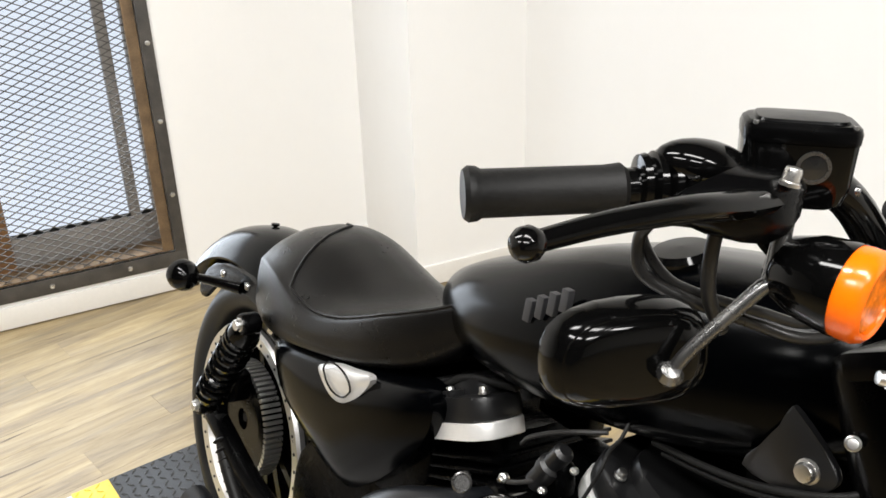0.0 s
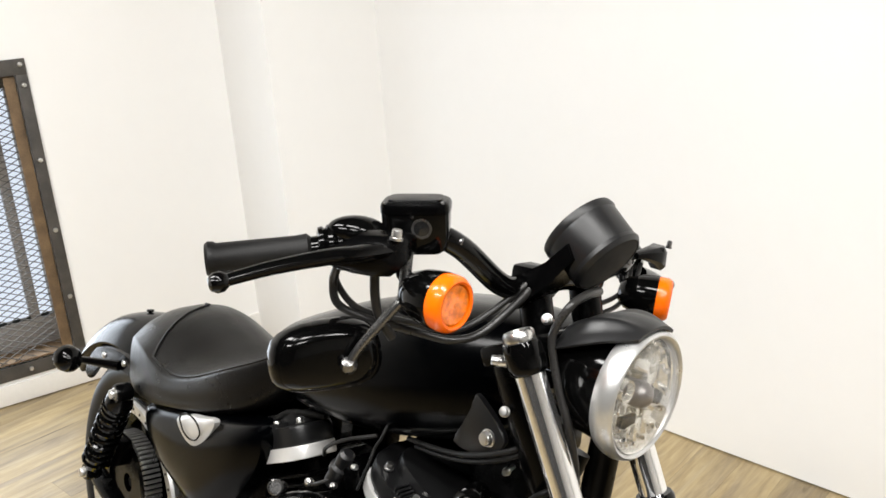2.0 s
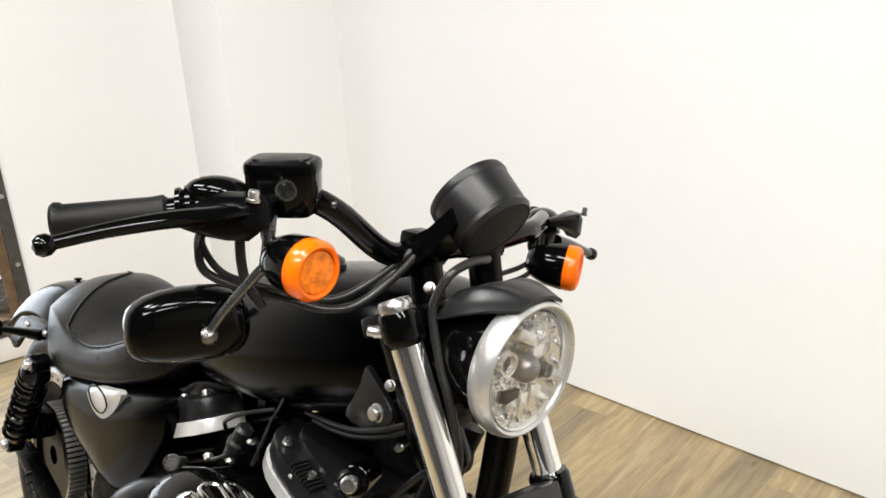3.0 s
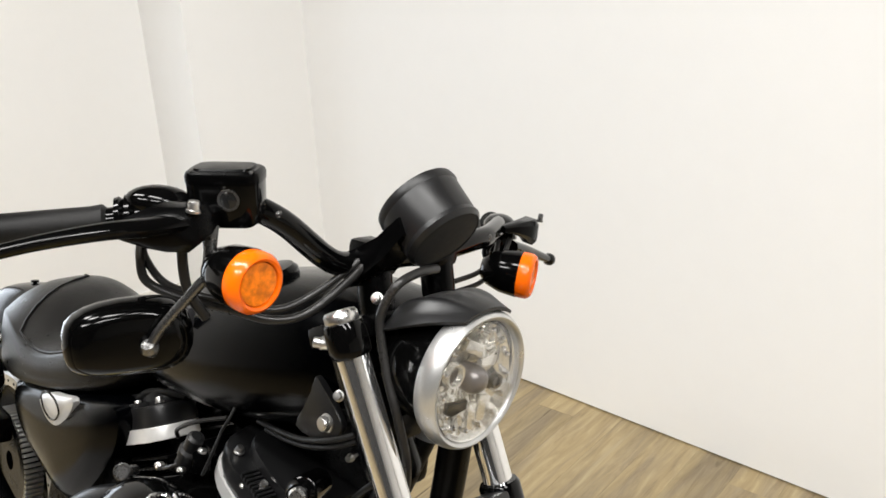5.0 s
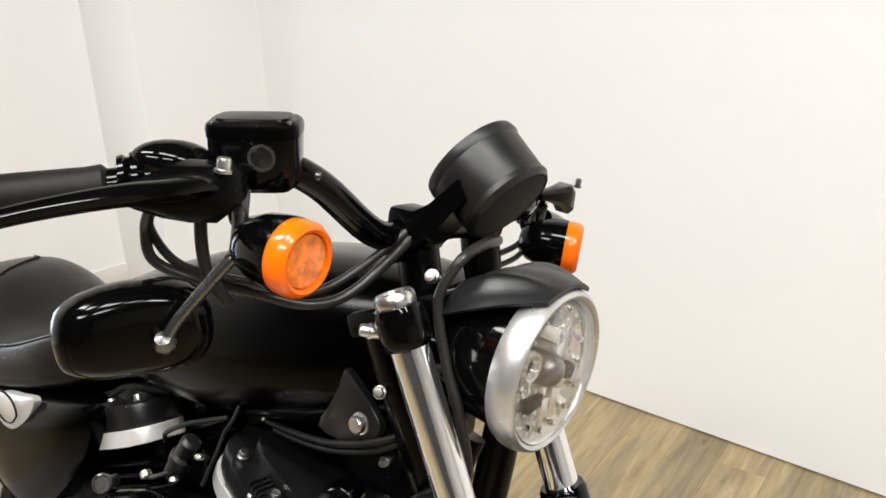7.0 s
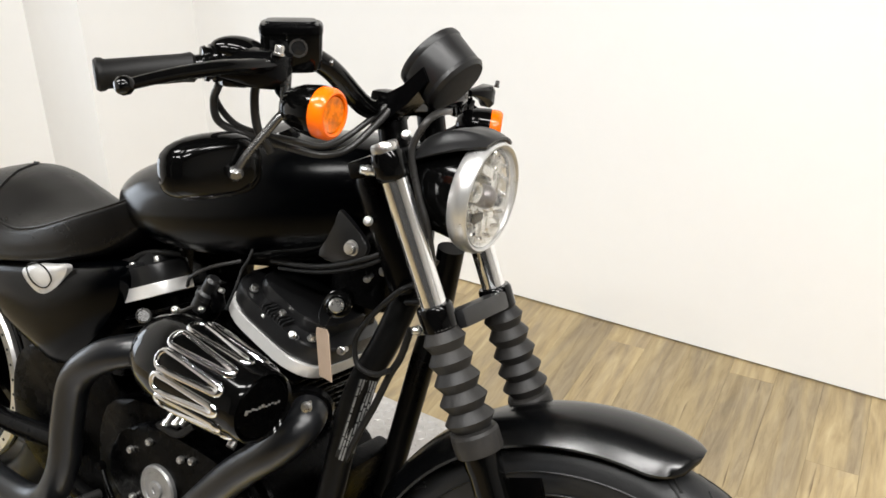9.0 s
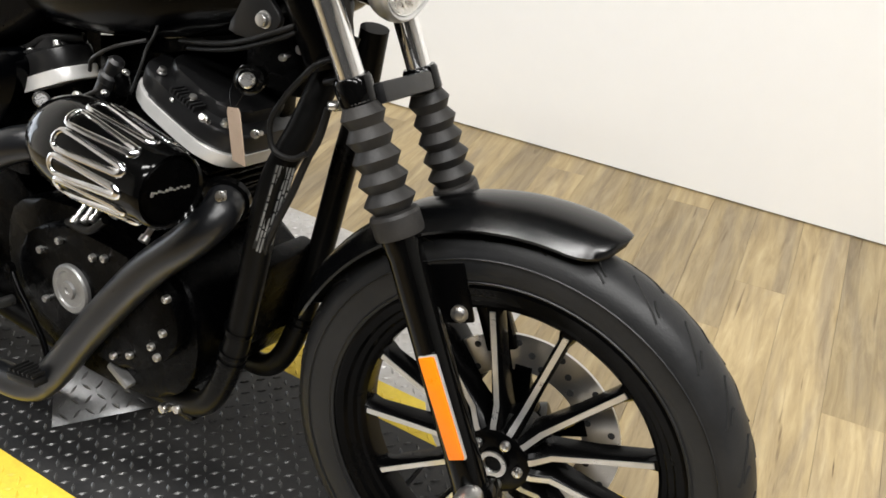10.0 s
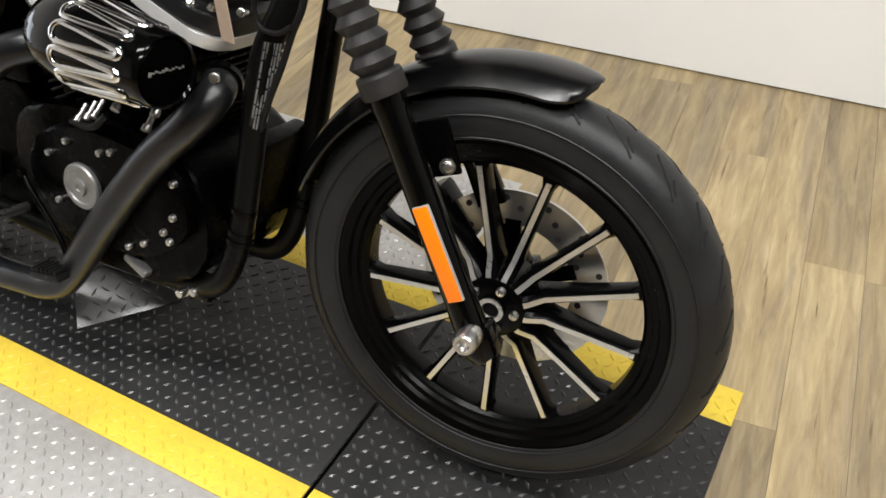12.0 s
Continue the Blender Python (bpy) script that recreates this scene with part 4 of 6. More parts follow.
bar = empty("handlebar", bike, F)
tagged(bar, "black low drag handlebar")
half_bar = [(-0.335, 0.0, 1.028), (-0.335, -0.07, 1.028), (-0.337, -0.11, 1.034), (-0.350, -0.165, 1.075), (-0.368, -0.20, 1.088), (-0.40, -0.25, 1.078), (-0.43, -0.29, 1.068), (-0.48, -0.357, 1.055)]
bm = fresh()
tube(bm, [low((x, -y, z)) for x, y, z in half_bar[:0:-1]] + half_bar, 0.0125, 14, 5)
part("bar", bm, GLOSS, bar)
for sgn in (-1, 1):
    bm = fresh()
    lathe(bm, [(0.017, -0.02), (0.019, 0.0), (0.019, 0.035), (0.017, 0.045)], (-0.325, sgn * 0.05, 0.985), (-0.25, 0, 1), 20)
    slab(bm, (-0.336, sgn * 0.05, 1.032), (0.044, 0.034, 0.036), None, 0.008)
    part("riser", bm, SATIN, bar)
    ga, gb = low((-0.434, sgn * 0.294, 1.067)), low((-0.489, sgn * 0.368, 1.053))
    gd = (gb - ga).normalized()
    gl = (gb - ga).length
    bm = fresh()
    lathe(bm, [(0.0125, -0.004), (0.0158, 0.0), (0.0148, 0.01), (0.0150, gl - 0.008), (0.0168, gl - 0.005), (0.0172, gl), (0.0150, gl + 0.003), (0, gl + 0.003)], ga, gd, 28)
    part("grip", bm, RUBBER, bar, "black rubber grip")
    bm = fresh()
    hx = low((-0.408, sgn * 0.262, 1.076)) - Vector((0, 0, 0.014 if sgn > 0 else 0))
    lathe(bm, [(0.0135, -0.022), (0.0185, -0.020), (0.0200, -0.008), (0.0185, 0.004), (0.0165, 0.006), (0.0200, 0.009), (0.0200, 0.013), (0.0165, 0.015), (0.0200, 0.018), (0.0200, 0.022), (0.0165, 0.024), (0.0190, 0.027), (0.0180, 0.031), (0.0140, 0.032)], hx, gd, 24)
    cap_m = Matrix.Translation(hx + Vector((0.002, 0, 0.012)) - gd * 0.004) @ Matrix.Rotation(radians(sgn * 36), 4, "Z") @ Matrix.Diagonal((0.0215, 0.0300, 0.0150, 1))
    bmesh.ops.create_uvsphere(bm, u_segments=24, v_segments=12, radius=1.0, matrix=cap_m)
    slab(bm, hx + Vector((0.004, 0, -0.016)), (0.028, 0.034, 0.020), Matrix.Rotation(radians(sgn * 36), 3, "Z"), 0.007)
    housing = part("switch_housing", bm, GLOSS, bar, "black switch housing")
    bm = fresh()
    bolt(bm, hx + Vector((0.012, sgn * -0.010, 0.0225)), (0.5, 0, 1), 0.0045, 0.003)
    part("housing_screw", bm, BOLT, housing)
    bm = fresh()
    bolt(bm, hx + Vector((0.018, sgn * 0.016, -0.002)), (0.9, sgn * 0.3, 0.1), 0.004, 0.003)
    part("housing_screw", bm, BOLT, housing)
    # lever
    mid = [low((x, sgn * y, z)) for x, y, z in ((-0.356, 0.262, 1.0800), (-0.357, 0.296, 1.0770), (-0.364, 0.332, 1.0750), (-0.378, 0.380, 1.0670), (-0.390, 0.424, 1.0565))]
    if sgn > 0:
        mid = [Vector(q) for q in ((-0.371, 0.246, 1.008), (-0.374, 0.280, 1.000), (-0.378, 0.310, 0.992), (-0.383, 0.345, 0.982), (-0.388, 0.377, 0.973))]
    le = mid[-1]
    line = spline(mid, 5)
    rings = []
    for i, q in enumerate(line):
        u = i / (len(line) - 1)
        w = float(np.interp(u, [0, 0.2, 0.45, 0.8, 1], [0.014, 0.012, 0.0100, 0.0070, 0.0060]))
        h = float(np.interp(u, [0, 0.2, 0.45, 0.8, 1], [0.0095, 0.0085, 0.0078, 0.0062, 0.0055]))
        d = (line[min(i + 1, len(line) - 1)] - line[max(i - 1, 0)]).normalized()
        sx = d.cross(Vector((0, 0, 1))).normalized()
        up = sx.cross(d)
        rings.append([q + sx * w * math.cos(t) + up * h * math.sin(t) for t in [2 * math.pi * k / 12 for k in range(12)]])
    bm = fresh()
    skin(bm, rings)
    lathe(bm, [(0.0, -0.009), (0.006, -0.0075), (0.0090, -0.003), (0.0090, 0.003), (0.006, 0.0075), (0, 0.009)], le, (le - mid[3]).normalized(), 16)
    part("lever", bm, GLOSS, bar, "gloss black hand lever")
    # clamp body: a flat-sided casting that tapers towards the lever's pivot
    bm = fresh()
    rows = []
    wide = 1.0 if sgn < 0 else 0.85
    for x, y, z, w, h in ((-0.3690, 0.222, 1.0870, 0.008, 0.005), (-0.3640, 0.235, 1.0850, 0.012, 0.008), (-0.3600, 0.252, 1.0800, 0.018, 0.0145), (-0.3600, 0.268, 1.0745, 0.020, 0.0205), (-0.3640, 0.286, 1.0725, 0.017, 0.0175), (-0.3740, 0.304, 1.0710, 0.012, 0.0100), (-0.3800, 0.314, 1.0700, 0.006, 0.0050)):
        c, w, h = low((x, sgn * y, z)), w * wide, h * wide
        rows.append([c + Vector((p * w, sgn * p * w * -0.35, q * h)) for p, q in ((-1, -0.55), (-0.6, -1), (0.55, -1), (1, -0.6), (1, 0.55), (0.6, 1), (-0.6, 1), (-1, 0.6))])
    skin(bm, rows)
    part("lever_bracket", bm, SATIN, bar)
    bm = fresh()
    hex_bolt(bm, low((-0.3440, sgn * 0.265, 1.0920)), (0.1, 0, 1), 0.0062 if sgn < 0 else 0.0042, 0.010)
    part("pivot_bolt", bm, BOLT if sgn < 0 else STEM, bar)
    bm = fresh()
    hex_bolt(bm, low((-0.348, sgn * 0.176, 1.082)), (0.9, sgn * -0.4, 0.1), 0.0048, 0.010)
    part("clamp_bolt", bm, STEM, bar)

# brake reservoir on the right
reservoir = empty("brake_reservoir", bike, F)
rt = Matrix.Rotation(radians(9), 3, "X") @ Matrix.Rotation(radians(-54), 3, "Z")
RV = Vector((-0.3690, -0.2125, 1.1010))


def pot(bm, sections):
    """Round-cornered sections (height, half depth, half width) stacked along the pot's upright."""
    rings = []
    for h, a, b in sections:
        ring = []
        for j in range(32):
            t = 2 * math.pi * j / 32
            c, d = math.cos(t), math.sin(t)
            ring.append(RV + rt @ Vector((a * math.copysign(abs(c) ** 0.42, c), b * math.copysign(abs(d) ** 0.42, d), h)))
        rings.append(ring)
    return skin(bm, rings)


bm = fresh()
pot(bm, ((-0.030, 0.014, 0.024), (-0.026, 0.0185, 0.0300), (-0.016, 0.0205, 0.0325), (0.011, 0.0210, 0.0335)))
part("body", bm, GLOSS, reservoir, "gloss black brake fluid reservoir", 30)
bm = fresh()
pot(bm, ((0.0115, 0.0215, 0.0340), (0.0175, 0.0218, 0.0343), (0.0205, 0.0208, 0.0333), (0.0225, 0.0185, 0.0308), (0.0228, 0.0160, 0.0275), (0.0245, 0.0150, 0.0262), (0.0250, 0.0060, 0.0120)))
lid = part("cover", bm, SATIN, reservoir, "satin black reservoir cover", 30)
for p, q in ((0.0175, 0.0290), (0.0175, -0.0290)):
    bm = fresh()
    bolt(bm, RV + rt @ Vector((p * 0.9, q * 0.95, 0.0225)), rt @ Vector((0, 0, 1)), 0.0018, 0.001)
    part("cover_screw", bm, STEM, lid)
sn = rt @ Vector((1, 0, 0))
eye_at = RV + sn * 0.0205 + rt @ Vector((0, 0.0075, -0.002))
bm = fresh()
ring_lathe(bm, [(0.0078, 0.0), (0.0100, 0.0), (0.0100, 0.0016), (0.0078, 0.0016)], eye_at, sn, 24)
part("sight_ring", bm, STEM, reservoir, "thin grey sight ring")
bm = fresh()
lathe(bm, [(0.0080, 0.0), (0.0080, 0.0008), (0, 0.0012)], eye_at, sn, 20)
part("sight_glass", bm, SIGHT, reservoir)

# turn signals
def bullet(name, lens_at, axis, stalk_to, lens_mat, fr, rl=0.0285):
    sig = empty(name, bike, fr)
    a = Vector(axis).normalized()
    c = Vector(lens_at)
    bm = fresh()
    lathe(bm, [(0.0, -0.056), (0.012, -0.054), (0.0205, -0.045), (0.0265, -0.028), (rl, -0.010), (rl, -0.006), (0.02, -0.006)], c, a, 32)
    part("shell", bm, GLOSS, sig, "gloss black bullet shell")
    bm = fresh()
    lathe(bm, [(rl - 0.001, -0.008), (rl - 0.0003, -0.002), (rl - 0.0006, 0.0055), (rl - 0.0028, 0.0095), (rl - 0.0055, 0.0112), (rl - 0.0080, 0.0100), (rl - 0.0090, 0.0045), (0.0, 0.0010)], c, a, 48)
    part("lens", bm, lens_mat, sig, "amber turn signal lens with a thick lip")
    # pressed dish inside the lip, in wedges round a small bulb
    s_, u_ = a.orthogonal().normalized(), a.cross(a.orthogonal().normalized())
    bm = fresh()
    rings = []
    for r, h, amp in ((rl - 0.0092, 0.0085, 0.0), (rl - 0.0115, 0.0066, 0.0014), (rl - 0.0145, 0.0052, -0.0016), (rl - 0.0180, 0.0046, 0.0016), (0.0060, 0.0040, -0.0006), (0.0045, 0.0075, 0.0), (0.0010, 0.0090, 0.0)):
        rings.append([c + a * (h + amp * (1 if k % 2 else -1)) + r * (math.cos(2 * math.pi * k / 20) * s_ + math.sin(2 * math.pi * k / 20) * u_) for k in range(20)])
    skin(bm, rings)
    part("lens_dish", bm, AMBER_DISH, sig, "lighter wedge-cut amber dish", 5)
    bm = fresh()
    tube(bm, [c - a * 0.040, (c - a * 0.052 + Vector(stalk_to)) / 2 + Vector((-0.004, 0, 0.0)), stalk_to], 0.0052, 12, 5)
    part("stalk", bm, SATIN, sig)
    return sig


bullet("turn_signal", (-0.3040, -0.2305, 1.0345), (1, 0.02, -0.04), (-0.374, -0.226, 1.062), AMBER, F)
bullet("turn_signal", (-0.2960, 0.1780, 0.9935), (1, 0.45, -0.06), (-0.344, 0.170, 1.030), AMBER, F)

# underslung mirror
mirror = empty("mirror", bike, F)
MC = Vector((-0.414, -0.280, 0.963))
MS = 0.97
mt = Matrix.Rotation(radians(-28), 3, "Z") @ Matrix.Rotation(radians(8), 3, "X")
outline = rounded([(-0.057, -0.012), (-0.053, 0.020), (-0.022, 0.035), (0.032, 0.034), (0.056, 0.016), (0.058, -0.018), (0.036, -0.036), (-0.022, -0.035), (-0.049, -0.027)], 3)
rings = []
for x, f in ((-0.013, 0.97), (-0.011, 1.0), (-0.004, 1.0), (0.005, 0.965), (0.0095, 0.91), (0.0115, 0.875), (0.0118, 0.85), (0.0150, 0.80), (0.0172, 0.70), (0.0185, 0.55), (0.0190, 0.3)):
    rings.append([MC + mt @ Vector((x, p * f * MS, q * f * MS)) for p, q in outline])
bm = fresh()
skin(bm, rings)
part("mirror_shell", bm, GLOSS, mirror, "gloss black teardrop mirror back", 30)
bm = fresh()
prism(bm, [(p * 0.86, q * 0.84) for p, q in outline], MC + mt @ Vector((-0.0125, 0, 0)), mt @ Vector((0, 1, 0)), mt @ Vector((0, 0, 1)), -0.002, 0)
part("mirror_glass", bm, CHROME, mirror, "silvered mirror glass")
bm = fresh()
tube(bm, [(-0.383, -0.277, 0.962), (-0.375, -0.270, 0.982), (-0.355, -0.249, 1.021), (-0.351, -0.243, 1.032), (-0.354, -0.238, 1.075)], [0.0045, 0.0045, 0.005, 0.0055, 0.006], 12, 5)
lathe(bm, [(0.0, -0.008), (0.006, -0.0065), (0.0085, 0.0), (0.006, 0.0065), (0, 0.008)], (-0.383, -0.277, 0.961), (0.3, -0.5, 0.7), 14)
tube(bm, [(-0.383, -0.277, 0.961), (-0.402, -0.267, 0.960)], 0.006, 10, 2)
part("mirror_stem", bm, STEM, mirror, "dark polished mirror stem")

# cables and hoses
for pts, r in (([(-0.425, -0.262, 1.05), (-0.438, -0.255, 1.03), (-0.433, -0.25, 1.007), (-0.409, -0.225, 0.993), (-0.383, -0.185, 0.981), (-0.357, -0.16, 0.975), (-0.341, -0.13, 0.982), (-0.326, -0.095, 1.012), (-0.305, -0.07, 1.05)], 0.0045),
               ([(-0.43, -0.255, 1.05), (-0.44, -0.25, 1.032), (-0.425, -0.24, 1.009), (-0.41, -0.22, 0.998), (-0.379, -0.185, 0.990), (-0.357, -0.155, 0.985), (-0.342, -0.12, 1.001), (-0.317, -0.075, 1.042)], 0.0038),
               ([(-0.390, -0.240, 1.062), (-0.394, -0.240, 1.040), (-0.394, -0.232, 1.005), (-0.388, -0.215, 0.978)], 0.0050),
               ([(-0.258, -0.04, 1.035), (-0.252, -0.075, 1.036), (-0.254, -0.102, 1.0255), (-0.2675, -0.105, 0.995), (-0.263, -0.105, 0.9664), (-0.249, -0.105, 0.9304), (-0.239, -0.102, 0.9036), (-0.235, -0.085, 0.85), (-0.255, -0.06, 0.80), (-0.29, -0.04, 0.78)], 0.0046),
               ([tuple(low((-0.375, 0.225, 1.07))), (-0.350, 0.185, 1.005), (-0.345, 0.150, 0.990), (-0.342, 0.10, 0.985)], 0.0032),
               ([tuple(low((-0.370, 0.240, 1.07))), (-0.352, 0.205, 1.000), (-0.350, 0.165, 0.975), (-0.345, 0.10, 0.970)], 0.0032)):
    bm = fresh()
    tube(bm, pts, r, 10, 8)
    fpart("control_cable", bm, SHEATH, None, "black rubber control cable")

# fuel tank
rows = []
for x, w, zt, zb in ((-0.928, 0.018, 0.790, 0.768), (-0.917, 0.045, 0.803, 0.756), (-0.888, 0.074, 0.822, 0.748), (-0.838, 0.103, 0.848, 0.741), (-0.76, 0.124, 0.882, 0.737), (-0.66, 0.134, 0.922, 0.747), (-0.55, 0.133, 0.950, 0.767), (-0.45, 0.119, 0.965, 0.795), (-0.38, 0.10, 0.966, 0.824), (-0.335, 0.075, 0.952, 0.85), (-0.318, 0.035, 0.928, 0.876)):
    h = zt - zb
    rows.append([Vector((x, y * w, zb + q * h)) for y, q in ((0.0, 0.06), (-0.55, 0.0), (-0.86, 0.07), (-1.0, 0.34), (-0.96, 0.62), (-0.72, 0.87), (-0.38, 0.98), (0, 1.0))])
half = grid_surface(rows, 4, 4)
bm = fresh()
skin(bm, [row + [Vector((p.x, -p.y, p.z)) for p in row[-2:0:-1]] for row in half])
tank = bpart("fuel_tank", bm, DENIM, None, "matte black peanut fuel tank", 60)
bm = fresh()
for i in range(4):
    x, z = -0.675 + 0.0157 * i, 0.851 + 0.0097 * i
    y = -0.1315
    slab(bm, (x, y, z), (0.0095, 0.009, 0.024), None, 0.0005)
part("tank_lettering", bm, LETTER, tank, "faded grey lettering bars")
bm = fresh()
lathe(bm, [(0.03, -0.006), (0.033, 0.0), (0.033, 0.010), (0.028, 0.016), (0, 0.018)], (-0.56, -0.055, 0.938), (-0.2, -0.32, 1), 28)
part("fuel_cap", bm, GLOSS, tank, "gloss black fuel cap")
bm = fresh()
prism(bm, rounded([(-0.418, 0.812), (-0.398, 0.850), (-0.391, 0.878), (-0.382, 0.878), (-0.342, 0.850), (-0.341, 0.832), (-0.368, 0.812)], 3), (0, -0.103, 0), (1, 0, 0), (0, 0, 1), 0.008, 0.002)
bracket = part("tank_bracket", bm, GAUGE, tank, "satin black front tank bracket")
bm = fresh()
hex_bolt(bm, (-0.362, -0.112, 0.837), (0, -1, 0), 0.0105, 0.009)
part("bracket_bolt", bm, BOLT, bracket, "bright tank bolt")

# seat
rows = []
for x, w, zc, zr, zb in ((-0.772, 0.070, 0.814, 0.815, 0.795), (-0.80, 0.094, 0.800, 0.804, 0.752), (-0.85, 0.124, 0.772, 0.775, 0.702), (-0.92, 0.146, 0.737, 0.742, 0.670), (-1.00, 0.157, 0.718, 0.706, 0.648), (-1.07, 0.162, 0.732, 0.688, 0.632), (-1.13, 0.163, 0.748, 0.694, 0.618), (-1.19, 0.158, 0.760, 0.706, 0.608), (-1.25, 0.146, 0.757, 0.706, 0.606), (-1.305, 0.124, 0.738, 0.690, 0.612), (-1.350, 0.094, 0.704, 0.668, 0.622), (-1.372, 0.05, 0.684, 0.656, 0.630)):
    rows.append([Vector((x, -y, z)) for y, z in ((0, zb), (w * 0.9, zb), (w * 1.0, zb + (zr - zb) * 0.4), (w * 0.985, zr - 0.008), (w * 0.93, zr + 0.004), (w * 0.72, zr + (zc - zr) * 0.45 + 0.004), (w * 0.4, zr + (zc - zr) * 0.85 + 0.002), (0, zc))])
half = grid_surface(rows, 4, 4)
bm = fresh()
skin(bm, [row + [Vector((p.x, -0.62 * p.y, p.z)) for p in row[-2:0:-1]] for row in half])
seat = bpart("seat", bm, LEATHER, None, "black vinyl solo seat with a raised back", 70)
bm = fresh()
seam = [half[i][16 if i < 25 else min(16 + 2 * (i - 25), 28)] + Vector((0, -0.0006, 0.0010)) for i in range(2, 33)]
tube(bm, seam, 0.0022, 6, 1, False)
part("piping", bm, LEATHER, seat, "stitched seam piping")
bm = fresh()
lathe(bm, [(0.010, -0.004), (0.010, 0.003), (0.004, 0.004), (0.004, 0.012), (0.008, 0.013), (0.008, 0.017), (0, 0.018)], (-1.497, 0.0, 0.664), (-0.1, 0, 1), 14)
part("seat_screw", bm, SATIN, seat)

# rear fender, lamp bracket, rear wheel
RC = Vector((-1.395, 0, 0.306))
bm = fresh()
skin(bm, fender_shell(Vector((-1.438, 0, 0.322)), 0.358, 0.094, 0.055, 58, 152, 44, 0.004, 0.08))
bpart("rear_fender", bm, DENIM, None, "matte black bobbed rear fender", 50)
for sgn in (-1, 1):
    bm = fresh()
    prism(bm, rounded([(-1.56, 0.545), (-1.50, 0.61), (-1.36, 0.635), (-1.23, 0.61), (-1.22, 0.585), (-1.36, 0.60), (-1.48, 0.58), (-1.535, 0.53)], 3), (0, sgn * 0.104, 0), (1, 0, 0), (0, 0, 1), 0.010, 0.003)
    strut = bpart("fender_strut", bm, SATIN, None, "black fender strut")
    for x, z in ((-1.46, 0.605), (-1.36, 0.617), (-1.27, 0.604)):
        bm = fresh()
        bolt(bm, (x, sgn * 0.112, z), (0, sgn, 0), 0.007, 0.006)
        part("strut_bolt", bm, BOLT, strut)
sig = empty("rear_turn_signal", bike)
bm = fresh()
lathe(bm, [(0.0, -0.030), (0.012, -0.028), (0.024, -0.016), (0.028, 0.0), (0.026, 0.012), (0.02, 0.016)], (-1.472, -0.184, 0.603), (-0.96, -0.1, 0.1), 24)
part("shell", bm, GLOSS, sig, "gloss black bullet shell")
bm = fresh()
lathe(bm, [(0.022, 0.010), (0.023, 0.016), (0.014, 0.02), (0, 0.021)], (-1.472, -0.184, 0.603), (-0.96, -0.1, 0.1), 24)
part("lens", bm, material("red_plastic", (0.5, 0.01, 0.005), 0.15, coat=0.6), sig, "red lens")
bm = fresh()
tube(bm, [(-1.455, -0.168, 0.604), (-1.42, -0.145, 0.606), (-1.38, -0.115, 0.606)], [0.007, 0.0085, 0.011], 12, 5)
part("stalk", bm, GLOSS, sig)

wheel2 = empty("rear_wheel", bike)
bm = fresh()
prof = [(0.228, -0.045), (0.236, -0.062), (0.248, -0.070), (0.265, -0.0720), (0.280, -0.066), (0.294, -0.052), (0.303, -0.03), (0.306, 0.0)]
ring_lathe(bm, prof + [(r, -h) for r, h in prof[-2::-1]], RC, Y, 72)
part("tyre", bm, TYRE, wheel2, "black rear tyre")
bm = fresh()
ring_lathe(bm, [(0.165, -0.02), (0.165, 0.02), (0.19, 0.045), (0.206, 0.052), (0.209, 0.058), (0.203, 0.06), (0.18, 0.05), (0.158, 0.03), (0.158, -0.03), (0.18, -0.05), (0.203, -0.06), (0.209, -0.058), (0.206, -0.052), (0.19, -0.045)], RC, Y, 72)
rim2 = part("rim", bm, SATIN, wheel2)
bm = fresh()
lathe(bm, [(0, -0.06), (0.03, -0.06), (0.045, -0.05), (0.05, 0.0), (0.045, 0.05), (0, 0.05)], RC, Y, 28)
part("hub", bm, SATIN, wheel2)
for i in range(13):
    a = i * 2 * math.pi / 13
    rad, tan = Vector((math.cos(a), 0, math.sin(a))), Vector((-math.sin(a), 0, math.cos(a)))
    bm = fresh()
    skin(bm, [[RC + rad * r - tan * w - Y * 0.03, RC + rad * r + tan * w - Y * 0.03, RC + rad * r + tan * w + Y * 0.015, RC + rad * r - tan * w + Y * 0.015] for r, w in ((0.04, 0.011), (0.1, 0.008), (0.162, 0.009))])
    part("spoke", bm, SATIN, wheel2)
bm = fresh()
ring_lathe(bm, [(0.100, 0.082), (0.100, 0.077), (0.146, 0.077), (0.146, 0.082)], RC, Y, 64)
disc = part("brake_disc", bm, DISC, wheel2, "drilled steel brake disc")
# dark discs again stand for the shaded drill holes
bm = fresh()
for i in range(30):
    a = 2 * math.pi * i / 30
    lathe(bm, [(0.004, 0), (0.004, 0.001)], RC + Vector(((0.112, 0.123, 0.134)[i % 3] * math.cos(a), 0.0825, (0.112, 0.123, 0.134)[i % 3] * math.sin(a))), (0, 1, 0), 8)
tagged(part("drilled_holes", bm, HOLE, disc), kind="stuff")
PC = RC + Vector((-0.005, 0, 0.030))
bm = fresh()
ring_lathe(bm, [(0.080, -0.087), (0.080, -0.053), (0.102, -0.053), (0.102, -0.087)], PC, Y, 64)
pulley = part("belt_pulley", bm, SATIN, wheel2, "black toothed drive pulley")
for i in range(64):
    a = 2 * math.pi * i / 64
    rad = Vector((math.cos(a), 0, math.sin(a)))
    bm = fresh()
    slab(bm, PC + rad * 0.105 - Y * 0.070, (0.009, 0.034, 0.0062), Matrix.Rotation(-a, 3, "Y"), 0)
    part("pulley_tooth", bm, DISC, wheel2)
bm = fresh()
